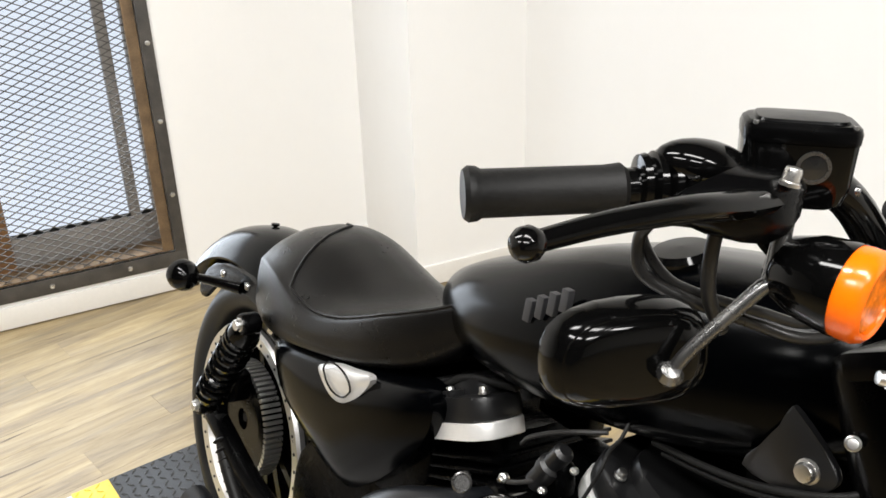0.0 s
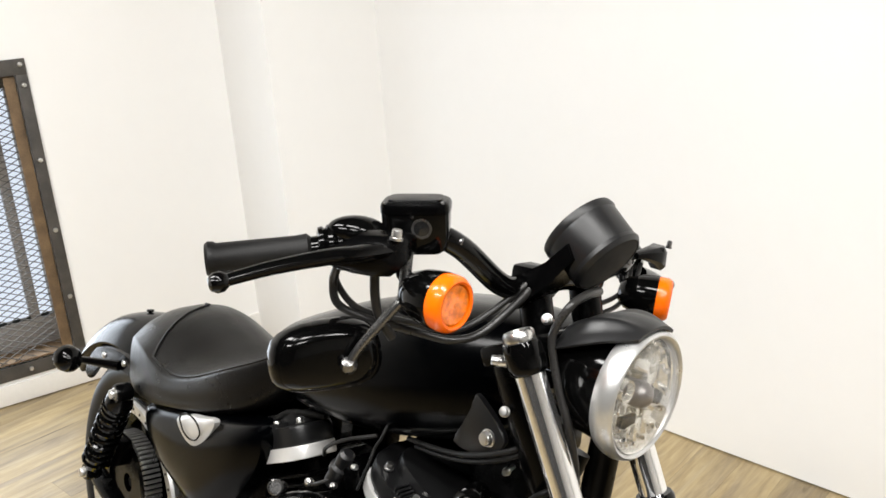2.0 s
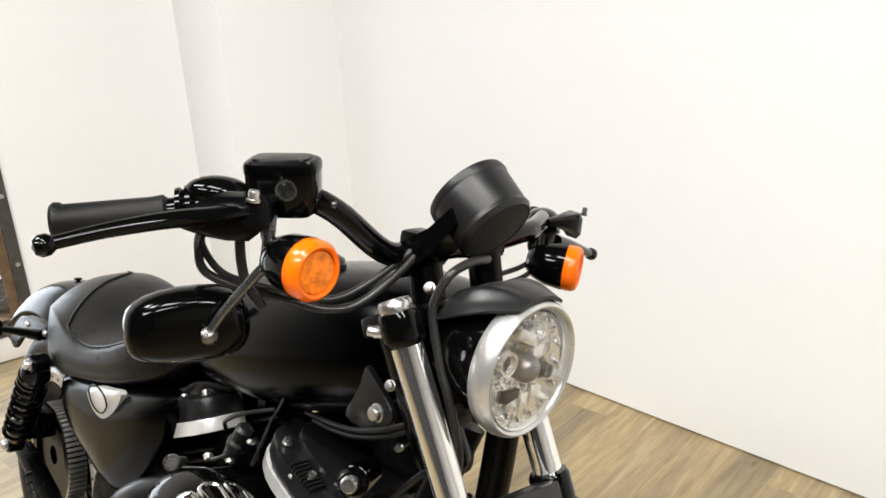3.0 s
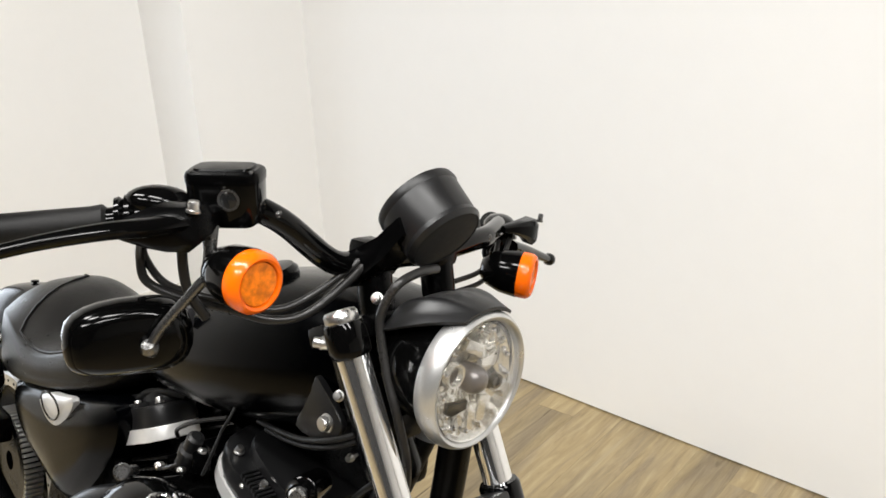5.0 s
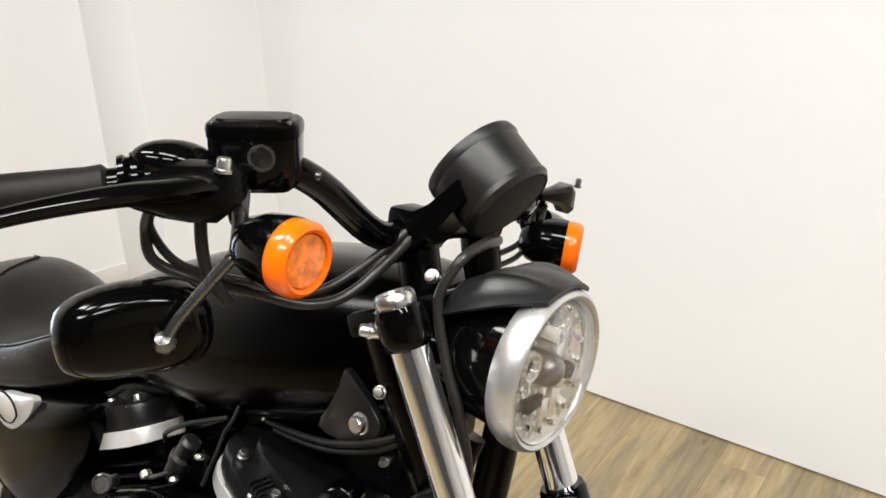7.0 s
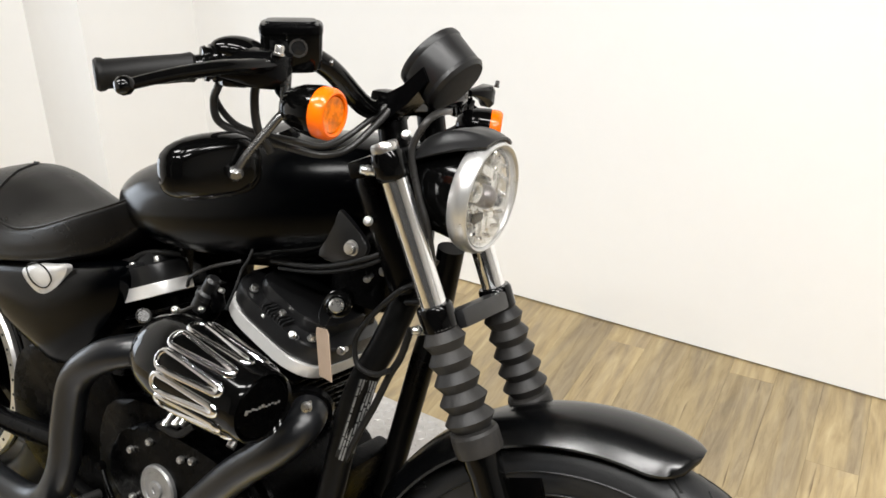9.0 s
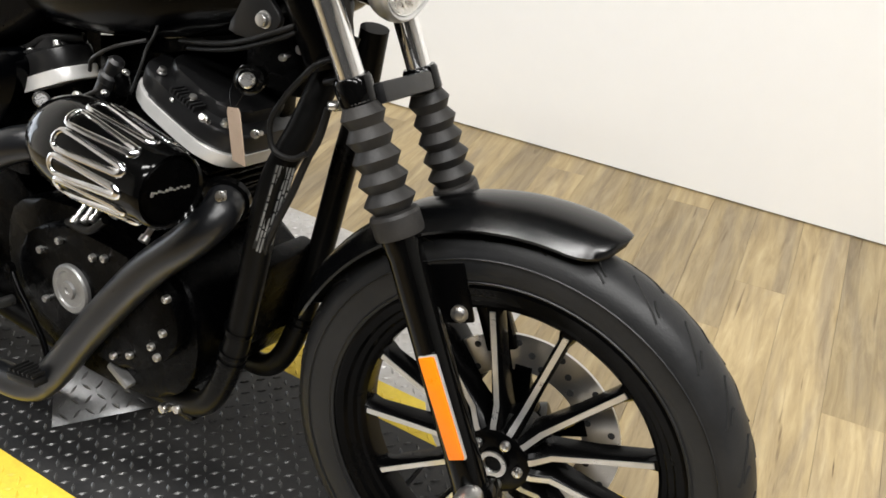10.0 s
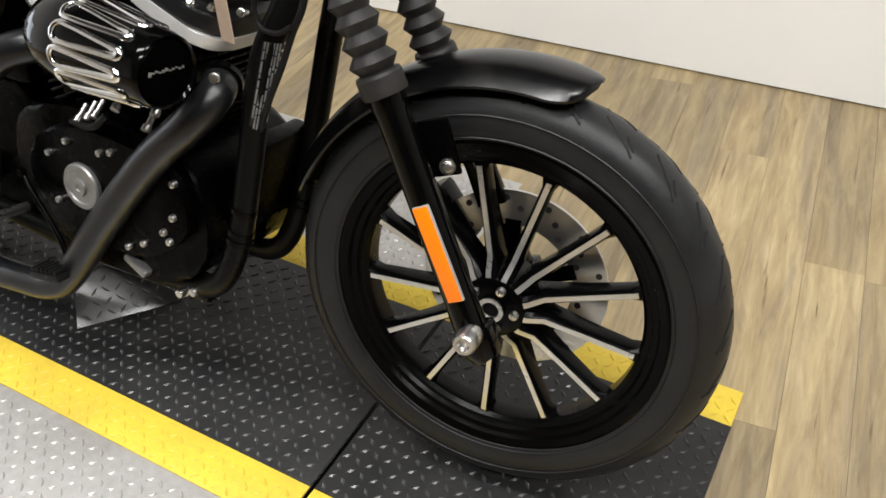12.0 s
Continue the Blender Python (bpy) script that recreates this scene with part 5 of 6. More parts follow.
ring_lathe(bm, [(0.020, -0.080), (0.020, -0.070), (0.082, -0.070), (0.082, -0.080)], PC, Y, 40)
part("pulley_web", bm, SATIN, pulley)
bm = fresh()
ring_lathe(bm, [(0.180, -0.062), (0.184, -0.074), (0.206, -0.076), (0.210, -0.070), (0.206, -0.058), (0.184, -0.054)], RC, Y, 72)
lip = part("machined_lip", bm, ALU, rim2, "bright riveted rim lip")
bm = fresh()
for i in range(40):
    a = 2 * math.pi * i / 40
    lathe(bm, [(0.003, 0), (0.003, 0.0012)], RC + Vector((0.195 * math.cos(a), -0.0752, 0.195 * math.sin(a))), (0, -1, 0), 8)
tagged(part("lip_rivets", bm, HOLE, lip), kind="stuff")

for sgn in (-1, 1):
    shock = empty("rear_shock", bike)
    lo, hi = Vector((-1.395, sgn * 0.158, 0.384)), Vector((-1.226, sgn * 0.172, 0.611))
    d = (hi - lo).normalized()
    ln = (hi - lo).length
    bm = fresh()
    lathe(bm, [(0.012, 0.0), (0.016, 0.02), (0.018, 0.03), (0.018, ln * 0.55), (0.024, ln * 0.56), (0.025, ln * 0.92), (0.02, ln * 0.96), (0.013, ln)], lo, d, 24)
    part("damper", bm, GLOSS, shock)
    side = d.orthogonal().normalized()
    up = d.cross(side)
    coil = []
    for i in range(8 * 14 + 1):
        a = 2 * math.pi * i / 14
        coil.append(lo + d * (0.035 + (ln * 0.78 - 0.035) * i / (8 * 14)) + 0.0255 * (math.cos(a) * side + math.sin(a) * up))
    bm = fresh()
    tube(bm, coil, 0.0042, 6, 1, False)
    part("spring", bm, GLOSS, shock, "gloss black coil spring")
    bm = fresh()
    ring_lathe(bm, [(0.022, ln * 0.80), (0.028, ln * 0.80), (0.028, ln * 0.82), (0.022, ln * 0.82)], lo, d, 20)
    part("preload_ring", bm, GLOSS, shock)
    bm = fresh()
    ring_lathe(bm, [(0.022, ln * 0.855), (0.028, ln * 0.855), (0.028, ln * 0.87), (0.022, ln * 0.87)], lo, d, 20)
    part("preload_ring", bm, GLOSS, shock)
    for q in (lo, hi):
        bm = fresh()
        hex_bolt(bm, q + Vector((0, sgn * 0.016, 0)), (0, sgn, 0), 0.011, 0.010)
        part("shock_bolt", bm, BOLT, shock)
        bm = fresh()
        lathe(bm, [(0.016, -0.015), (0.018, -0.01), (0.018, 0.01), (0.016, 0.015)], q, Y, 18)
        part("shock_eye", bm, SATIN, shock)
    bm = fresh()
    tube(bm, [(-1.475, sgn * 0.120, 0.345), (-1.40, sgn * 0.125, 0.338), (-1.2, sgn * 0.120, 0.285), (-0.95, sgn * 0.10, 0.30)], [0.016, 0.020, 0.019, 0.022], 12, 5)
    bpart("swingarm", bm, SATIN, None, "black swingarm tube")
bm = fresh()
slab(bm, (-1.40, -0.11, 0.42), (0.075, 0.05, 0.055), None, 0.012)
bpart("rear_caliper", bm, SATIN, None, "black rear brake caliper")
bm = fresh()
tube(bm, [(-1.40, -0.125, 0.35), (-1.33, -0.14, 0.30), (-1.25, -0.14, 0.24), (-1.2, -0.14, 0.18)], 0.012, 10, 6)
for i in range(12):
    u = i / 11
    c = Vector((-1.36 + 0.15 * u, -0.137, 0.325 - 0.13 * u))
    lathe(bm, [(0.0125, -0.003), (0.0165, 0.0), (0.0125, 0.003)], c, (0.75, 0, -0.65), 12)
bpart("ribbed_boot", bm, RUBBER, None, "ribbed rubber boot")

# side cover, badge
bm = fresh()
pillow(bm, [(-1.175, 0.602), (-1.186, 0.563), (-1.135, 0.520), (-1.04, 0.492), (-0.955, 0.478), (-0.890, 0.520), (-0.815, 0.605), (-0.790, 0.665), (-0.812, 0.690), (-0.92, 0.668), (-1.055, 0.638)], -0.142, 0.024, 0.09)
cover = bpart("side_cover", bm, DENIM, None, "matte black oil tank side cover", 50)
bm = fresh()
pillow(bm, [(-1.022, 0.630), (-0.985, 0.652), (-0.94, 0.664), (-0.897, 0.674), (-0.905, 0.650), (-0.945, 0.612), (-0.985, 0.606)], -0.164, 0.008, 0.01)
badge = part("badge", bm, SILVER, cover, "satin silver shield badge", 40)
bm = fresh()
tube(bm, [Vector((-0.957 + 0.032 * math.cos(a) * (1 if math.sin(a) < 0 else 1.1), -0.1738, 0.643 + 0.020 * math.sin(a))) for a in [2 * math.pi * i / 20 for i in range(20)]], 0.0014, 6, 1, False, False, True)
part("badge_line", bm, SATIN, badge)
bm = fresh()
slab(bm, (-0.99, 0, 0.56), (0.34, 0.22, 0.17), None, 0.03)
bpart("oil_tank", bm, CASE, None, "black oil tank and battery box")
bm = fresh()
pillow(bm, [(-1.175, 0.602), (-1.186, 0.563), (-1.135, 0.520), (-1.04, 0.492), (-0.955, 0.478), (-0.890, 0.520), (-0.815, 0.605), (-0.790, 0.665), (-0.812, 0.690), (-0.92, 0.668), (-1.055, 0.638)], 0.0, 0.02, 0.02)
ob = bpart("side_cover", bm, DENIM)
ob.matrix_basis = Matrix.Diagonal((1, -1, 1, 1)) @ Matrix.Translation((0, -0.13, 0))

bm = fresh()
prism(bm, rounded([(-1.16, 0.24), (-1.17, 0.40), (-1.05, 0.47), (-0.88, 0.47), (-0.82, 0.36), (-0.84, 0.24), (-1.0, 0.19)], 4), (0, 0.10, 0), (1, 0, 0), (0, 0, 1), 0.19, 0.012)
bpart("gearbox", bm, CASE, None, "black gearbox case")

# frame tubes
for sgn in (-1, 1):
    bm = fresh()
    yn = -0.095 if sgn < 0 else 0.058
    tube(bm, [(-0.30, sgn * 0.03, 0.83), (-0.318, yn * 0.75, 0.715), (-0.343, yn, 0.625), (-0.370, yn, 0.46), (-0.395, yn, 0.33), (-0.44, yn, 0.240), (-0.54, sgn * 0.08, 0.205), (-0.75, sgn * 0.085, 0.195), (-1.0, sgn * 0.09, 0.21)], 0.0195, 16, 7)
    down = bpart("frame_tube", bm, GREY_FADE, None, "black frame tube with scuffed paint")
    for z, x in ((0.395, -0.3825), (0.355, -0.390), (0.34, -0.393)):
        bm = fresh()
        ring_lathe(bm, [(0.0195, -0.004), (0.0222, -0.004), (0.0222, 0.004), (0.0195, 0.004)], (x, yn, z), (-0.25, 0, -1), 16)
        part("clamp_band", bm, SATIN, down)
label = empty("warning_label", bike)
la, lb = Vector((-0.335, -0.088, 0.664)), Vector((-0.357, -0.095, 0.542))
down_l = (lb - la).normalized()
across_l = (Vector((0.62, 0.77, 0.0)) - down_l * Vector((0.62, 0.77, 0.0)).dot(down_l)).normalized()
out_l = across_l.cross(down_l)
if out_l.y > 0:
    out_l = -out_l
turn_l = Matrix((across_l, down_l, out_l)).transposed()
bm = fresh()
slab(bm, (la + lb) / 2 + out_l * 0.0195, (0.026, 0.125, 0.0016), turn_l, 0.0004)
part("film", bm, GROOVE, label, "black label film")
rng = random.Random(3)
for i in range(6):
    d = 0.0
    while d < 0.112:
        w = rng.uniform(0.006, 0.022)
        bm = fresh()
        slab(bm, la + down_l * (d + w / 2) + across_l * (-0.0105 + 0.0042 * i) + out_l * 0.0206, (0.0024, w, 0.0008), turn_l, 0)
        part("text_bar", bm, LABEL_INK, label)
        d += w + rng.uniform(0.0015, 0.004) + (0.02 if i > 3 and d > 0.05 else 0)
bm = fresh()
tube(bm, [(-0.34, 0, 0.90), (-0.6, 0, 0.83), (-0.85, 0, 0.72), (-1.0, 0, 0.66)], 0.02, 12, 5)
bpart("backbone_tube", bm, SATIN)
bm = fresh()
slab(bm, (-0.408, 0.0, 0.410), (0.035, 0.125, 0.16), Matrix.Rotation(radians(14), 3, "Y"), 0.010)
bpart("voltage_regulator", bm, CASE, None, "black voltage regulator")
# added black blocks that shut out the bright background under the tank
bm = fresh()
slab(bm, (-0.57, 0.02, 0.765), (0.40, 0.03, 0.075), Matrix.Rotation(radians(-11), 3, "Y"), 0.008)
slab(bm, (-0.40, 0.0, 0.78), (0.10, 0.09, 0.10), None, 0.012)
slab(bm, (-0.72, 0.02, 0.725), (0.085, 0.03, 0.12), None, 0.004)
slab(bm, (-0.50, 0.02, 0.725), (0.16, 0.03, 0.13), None, 0.004)
slab(bm, (-0.88, 0.02, 0.70), (0.11, 0.03, 0.14), None, 0.004)
bpart("tank_gap_filler", bm, CASE, None, "black filler blocks closing the bright gaps under the tank")
for x, z in ((-0.515, 0.198), (-0.485, 0.212)):
    bm = fresh()
    hex_bolt(bm, (x, -0.098, z), (0, -1, 0), 0.010, 0.016)
    bpart("frame_bolt", bm, BOLT)
bm = fresh()
slab(bm, (-0.50, -0.075, 0.205), (0.07, 0.04, 0.035), None, 0.008)
bpart("engine_mount", bm, SATIN)

# engine
def tilt(a):
    return Matrix.Rotation(radians(a), 3, "Y")


bm = fresh()
prism(bm, rounded([(-0.86, 0.30), (-0.85, 0.43), (-0.74, 0.475), (-0.58, 0.475), (-0.47, 0.44), (-0.435, 0.34), (-0.47, 0.25), (-0.58, 0.21), (-0.76, 0.215)], 4), (0, 0.13, 0), (1, 0, 0), (0, 0, 1), 0.25, 0.012)
case = bpart("crankcase", bm, CASE, None, "black V-twin crankcase")
bm = fresh()
prism(bm, rounded([(-0.80, 0.33), (-0.79, 0.40), (-0.71, 0.455), (-0.56, 0.458), (-0.475, 0.43), (-0.452, 0.36), (-0.50, 0.30), (-0.58, 0.265), (-0.73, 0.28)], 4), (0, -0.118, 0), (1, 0, 0), (0, 0, 1), 0.026, 0.008)
part("cam_cover", bm, CASE, case, "wrinkle black cam cover")
bm = fresh()
lathe(bm, [(0.040, -0.004), (0.040, 0.004), (0.037, 0.007), (0.030, 0.007), (0.028, 0.005), (0.015, 0.006), (0.0135, 0.010), (0.006, 0.010), (0.005, 0.008), (0, 0.008)], (-0.672, -0.146, 0.361), (0, -1, 0), 36)
part("timer_cover", bm, COVER, case, "round dulled silver timer cover")
for x, z in ((-0.473, 0.425), (-0.478, 0.367), (-0.500, 0.335), (-0.488, 0.322), (-0.58, 0.283), (-0.625, 0.432), (-0.70, 0.432), (-0.745, 0.40), (-0.735, 0.318), (-0.60, 0.44), (-0.545, 0.30), (-0.655, 0.30)):
    bm = fresh()
    bolt(bm, (x, -0.145, z), (0, -1, 0), 0.0062, 0.007)
    part("cover_bolt", bm, BOLT, case)
bm = fresh()
slab(bm, (-0.585, -0.122, 0.238), (0.05, 0.03, 0.014), tilt(28), 0.005)
part("oil_pump", bm, COVER, case, "bare alloy oil pump body")

for nm, a, hc in (("rear", -25, Vector((-0.797, 0, 0.643))), ("front", 20, Vector((-0.503, 0, 0.667)))):
    t = tilt(a)
    up, al = t @ Vector((0, 0, 1)), t @ Vector((1, 0, 0))
    bm = fresh()
    slab(bm, hc - up * 0.11, (0.122, 0.15, 0.20), t, 0.01)
    cyl = bpart("cylinder", bm, CASE, None, "black finned cylinder")
    for i in range(11):
        bm = fresh()
        slab(bm, hc - up * (0.035 + 0.0145 * i), (0.142 if i < 4 else 0.132, 0.205 if i < 4 else 0.180, 0.0055), t, 0.002)
        part("cooling_fin", bm, CASE, cyl)
    bm = fresh()
    far = 0.45 if nm == "front" else -0.30

    def plan(sx, sy):
        out = []
        for k in range(36):
            c, d = math.cos(2 * math.pi * k / 36), math.sin(2 * math.pi * k / 36)
            y = math.copysign(abs(d) ** 0.5, d)
            out.append((sx * math.copysign(abs(c) ** 0.6, c), sy * (-1 + (y + 1) * (1 + far) / 2)))
        return out
    hl = 0.098 if nm == "front" else 0.083
    prism(bm, plan(hl, 0.124), hc - up * 0.010, al, Vector((0, 1, 0)), 0.020, 0.002)
    part("rocker_base", bm, BAND, cyl, "machined silver rocker box band")
    bm = fresh()
    prism(bm, plan(hl - 0.002, 0.121), hc + up * 0.010, al, Vector((0, 1, 0)), 0.030, 0.006)
    prism(bm, plan(hl * 0.72, 0.096), hc + up * 0.036, al, Vector((0, 1, 0)), 0.024, 0.008)
    rock = part("rocker_cover", bm, GAUGE, cyl, "black rocker cover")
    for i in range(8):
        bm = fresh()
        slab(bm, hc + al * (-0.018 + 0.0062 * i) + Vector((0, -0.108, 0)) + up * 0.042, (0.0034, 0.022, 0.010), t, 0.001)
        part("cover_rib", bm, GAUGE, rock)
    for p, q in ((-0.055, -0.102), (0.008, -0.104), (0.065, -0.098)):
        bm = fresh()
        hex_bolt(bm, hc + al * p + Vector((0, q, 0)) + up * 0.044, up, 0.0065, 0.008)
        part("rocker_bolt", bm, BOLT, rock)

# air cleaner: forward facing drum with bright loops
ac = empty("air_cleaner", bike)
A0, A1 = Vector((-0.625, -0.205, 0.640)), Vector((-0.389, -0.222, 0.634))
ad = (A1 - A0).normalized()
al_ = (A1 - A0).length
DRUM = ((0.0, -0.008), (0.024, -0.006), (0.040, 0.003), (0.053, 0.020), (0.0615, 0.046), (0.0640, 0.078), (0.0620, 0.110), (0.0560, 0.165), (0.0500, al_ - 0.012), (0.0490, al_ - 0.003), (0.0470, al_), (0.0440, al_ - 0.003), (0.0430, al_ - 0.010), (0, al_ - 0.010))
bm = fresh()
lathe(bm, DRUM, A0, ad, 56)
part("drum", bm, GLOSS, ac, "gloss black cone air cleaner drum")
bm = fresh()
lathe(bm, [(0.0425, al_ - 0.012), (0.0425, al_ - 0.006), (0.040, al_ - 0.003), (0.012, al_ - 0.0015), (0, al_ - 0.001)], A0, ad, 40)
part("end_cap", bm, CASE, ac, "satin black end cap")
s1 = Vector((0, -1, 0))
s1 = (s1 - ad * s1.dot(ad)).normalized()
s2 = ad.cross(s1)
if s2.z < 0:
    s2 = -s2


def on_drum(u, a, lift=0.0):
    r = float(np.interp(u, [h for _, h in DRUM[:9]], [q for q, _ in DRUM[:9]])) + lift
    return A0 + ad * u + r * (math.cos(a) * s1 + math.sin(a) * s2)


def bright_loop(i):
    """A long pressed eye: bright raised lips round a sunk dark slot, closing to a solid tip in front."""
    a = radians(-2 + 30 * i)
    u0, u1 = 0.098, al_ - 0.040
    half = lambda u: float(np.interp(u, [u0, u0 + 0.03, u1], [0.0108, 0.0102, 0.0056])) / 0.056
    path, rad = [], []
    n = 14
    for k in range(n + 1):
        u = u0 + (u1 - u0) * k / n
        path.append(on_drum(u, a - half(u), 0.0006))
        rad.append(0.0040 + 0.0014 * k / n)
    for k in range(1, 6):
        t = math.pi * k / 6
        path.append(on_drum(u1 + 0.008 * math.sin(t), a - half(u1) * math.cos(t), 0.0006))
        rad.append(0.0056)
    for k in range(n, -1, -1):
        u = u0 + (u1 - u0) * k / n
        path.append(on_drum(u, a + half(u), 0.0006))
        rad.append(0.0040 + 0.0014 * k / n)
    for k in range(1, 6):
        t = math.pi * k / 6
        path.append(on_drum(u0 - 0.010 * math.sin(t), a + half(u0) * math.cos(t), 0.0004))
        rad.append(0.0040)
    bm = fresh()
    rings = []
    for j, q in enumerate(path):
        d = (path[(j + 1) % len(path)] - path[j - 1]).normalized()
        out = (q - (A0 + ad * (q - A0).dot(ad))).normalized()
        side = d.cross(out).normalized()
        rings.append([q + rad[j] * (math.cos(2 * math.pi * m / 10) * side + 0.75 * math.sin(2 * math.pi * m / 10) * out) for m in range(10)])
    skin(bm, rings, False, True)
    part("bright_loop", bm, CHROME, ac, "bright pressed loop")


for i in range(12):
    bright_loop(i)
bm = fresh()
cc = A0 + ad * (al_ - 0.0010)
e1 = (Vector((0, 0, 1)) - ad * ad.z).normalized()
e2 = Vector((0, 1, 0))
for i in range(11):
    p = -0.030 + 0.0056 * i
    slab(bm, cc + e2 * (p + 0.001) + e1 * (0.003 - 0.05 * p + 0.0010 * ((i * 7) % 3 - 1)), (0.0014, 0.0050, (0.0042, 0.0022, 0.0028, 0.0022, 0.0036)[i % 5] if i else 0.0065), Matrix.Rotation(radians(-18), 3, "X"), 0.0005)
part("script_bars", bm, ALU, ac, "thin silver script bars")
bm = fresh()
tube(bm, [(-0.615, -0.175, 0.635), (-0.615, -0.11, 0.625), (-0.60, -0.04, 0.615)], 0.038, 16, 4)
part("intake_elbow", bm, GLOSS, ac)

# round bright disc on the throttle side, horn, linkage
bm = fresh()
lathe(bm, [(0.007, -0.05), (0.007, -0.004), (0.0110, -0.002), (0.0110, 0.002), (0.0095, 0.003), (0.0080, 0.0015), (0, 0.0015)], (-0.664, -0.194, 0.668), (0.62, -0.65, 0.40), 28)
bpart("breather_plug", bm, STEM, None, "round steel breather plug")
bm = fresh()
lathe(bm, [(0.016, -0.05), (0.0180, -0.01), (0.0180, 0.0), (0.0150, 0.002), (0.0120, 0.008), (0, 0.009)], (-0.345, -0.150, 0.773), (0.5, -0.8, 0.2), 24)
horn = bpart("ignition_switch", bm, GLOSS, None, "black ignition switch")
bm = fresh()
lathe(bm, [(0.0095, 0.006), (0.0095, 0.014), (0.007, 0.017), (0, 0.017)], (-0.345, -0.150, 0.773), (0.5, -0.8, 0.2), 20)
part("key_barrel", bm, BOLT, horn, "bright key barrel")
for at, ax, r in (((-0.352, -0.125, 0.700), (0.3, -0.9, 0.2), 0.009), ((-0.398, -0.13, 0.602), (0.4, -0.9, 0.1), 0.0125), ((-0.345, -0.14, 0.765), (0.3, -0.9, 0), 0.007), ((-0.50, -0.118, 0.70), (0, -0.7, 0.7), 0.006), ((-0.43, -0.135, 0.70), (0.3, -0.8, 0.5), 0.009), ((-0.345, -0.06, 0.80), (0.3, -0.9, 0), 0.011), ((-0.335, -0.055, 0.895), (0.3, -0.9, 0), 0.010), ((-0.36, -0.075, 0.788), (0.3, -0.9, 0), 0.008)):
    bm = fresh()
    hex_bolt(bm, at, ax, r * 0.62, 0.007)
    lathe(bm, [(r * 0.4, -0.02), (r * 0.4, 0.0)], at, ax, 8)
    bpart("engine_bolt", bm, BOLT)
for pts, r in (([(-0.535, -0.11, 0.80), (-0.532, -0.125, 0.777), (-0.538, -0.13, 0.761), (-0.537, -0.14, 0.739), (-0.543, -0.15, 0.705)], 0.0020),
               ([(-0.52, -0.09, 0.772), (-0.455, -0.1, 0.785), (-0.398, -0.11, 0.802), (-0.343, -0.115, 0.826), (-0.315, -0.1, 0.843), (-0.308, -0.09, 0.853)], 0.0036),
               ([(-0.51, -0.085, 0.764), (-0.45, -0.098, 0.778), (-0.395, -0.108, 0.795), (-0.34, -0.112, 0.819), (-0.31, -0.095, 0.838)], 0.0032),
               ([(-0.87, -0.085, 0.63), (-0.86, -0.09, 0.648), (-0.83, -0.095, 0.683), (-0.794, -0.09, 0.71), (-0.732, -0.07, 0.723)], 0.0055),
               ([(-0.262, -0.10, 0.815), (-0.2761, -0.115, 0.8044), (-0.2987, -0.115, 0.7795), (-0.3203, -0.115, 0.7518), (-0.3372, -0.115, 0.7194), (-0.3335, -0.115, 0.6906), (-0.3208, -0.115, 0.6812), (-0.2982, -0.115, 0.6824), (-0.2778, -0.115, 0.6951)], 0.0038),
               ([(-0.2599, -0.105, 0.7555), (-0.2695, -0.105, 0.7152), (-0.2839, -0.105, 0.6832), (-0.3027, -0.105, 0.6318), (-0.323, -0.105, 0.5839), (-0.345, -0.10, 0.53)], 0.0050),
               ([(-0.60, -0.145, 0.50), (-0.63, -0.15, 0.475), (-0.68, -0.145, 0.47)], 0.006)):
    bm = fresh()
    tube(bm, pts, r, 10, 8)
    bpart("engine_hose", bm, RUBBER, None, "black rubber hose")
# fuel and throttle bodies between the cylinders
bm = fresh()
slab(bm, (-0.605, -0.06, 0.655), (0.08, 0.08, 0.09), None, 0.012)
lathe(bm, [(0.014, 0), (0.017, 0.008), (0.017, 0.03), (0.012, 0.036)], (-0.615, -0.12, 0.665), (0.35, 0, 1), 16)
lathe(bm, [(0.010, 0), (0.012, 0.01), (0.012, 0.03), (0.008, 0.035)], (-0.585, -0.125, 0.685), (-0.25, -0.1, 1), 14)
bpart("throttle_body", bm, CASE, None, "dark throttle body")
bm = fresh()
sd = Vector((0.033, 0.0, 0.060)).normalized()
lathe(bm, [(0.009, -0.004), (0.0125, 0.0), (0.0125, 0.022), (0.0145, 0.024), (0.0145, 0.034), (0.011, 0.038), (0.011, 0.058), (0.007, 0.062), (0, 0.062)], (-0.616, -0.135, 0.682), sd, 20)
bpart("throttle_sensor", bm, GAUGE, None, "grey-black throttle sensor")
for at, r in (((-0.648, -0.150, 0.672), 0.0055), ((-0.592, -0.150, 0.690), 0.0045), ((-0.630, -0.145, 0.650), 0.0050), ((-0.570, -0.135, 0.722), 0.0040)):
    bm = fresh()
    bolt(bm, at, (0.4, -0.8, 0.4), r, 0.008)
    bpart("throttle_bolt", bm, BOLT)
for q in ([(-0.66, -0.12, 0.70), (-0.635, -0.135, 0.725), (-0.60, -0.13, 0.748), (-0.56, -0.11, 0.765)], [(-0.585, -0.13, 0.735), (-0.60, -0.14, 0.70), (-0.625, -0.15, 0.68), (-0.655, -0.15, 0.665)]):
    bm = fresh()
    tube(bm, q, 0.0028, 8, 6)
    bpart("throttle_cable", bm, SHEATH, None, "thin black throttle cable")
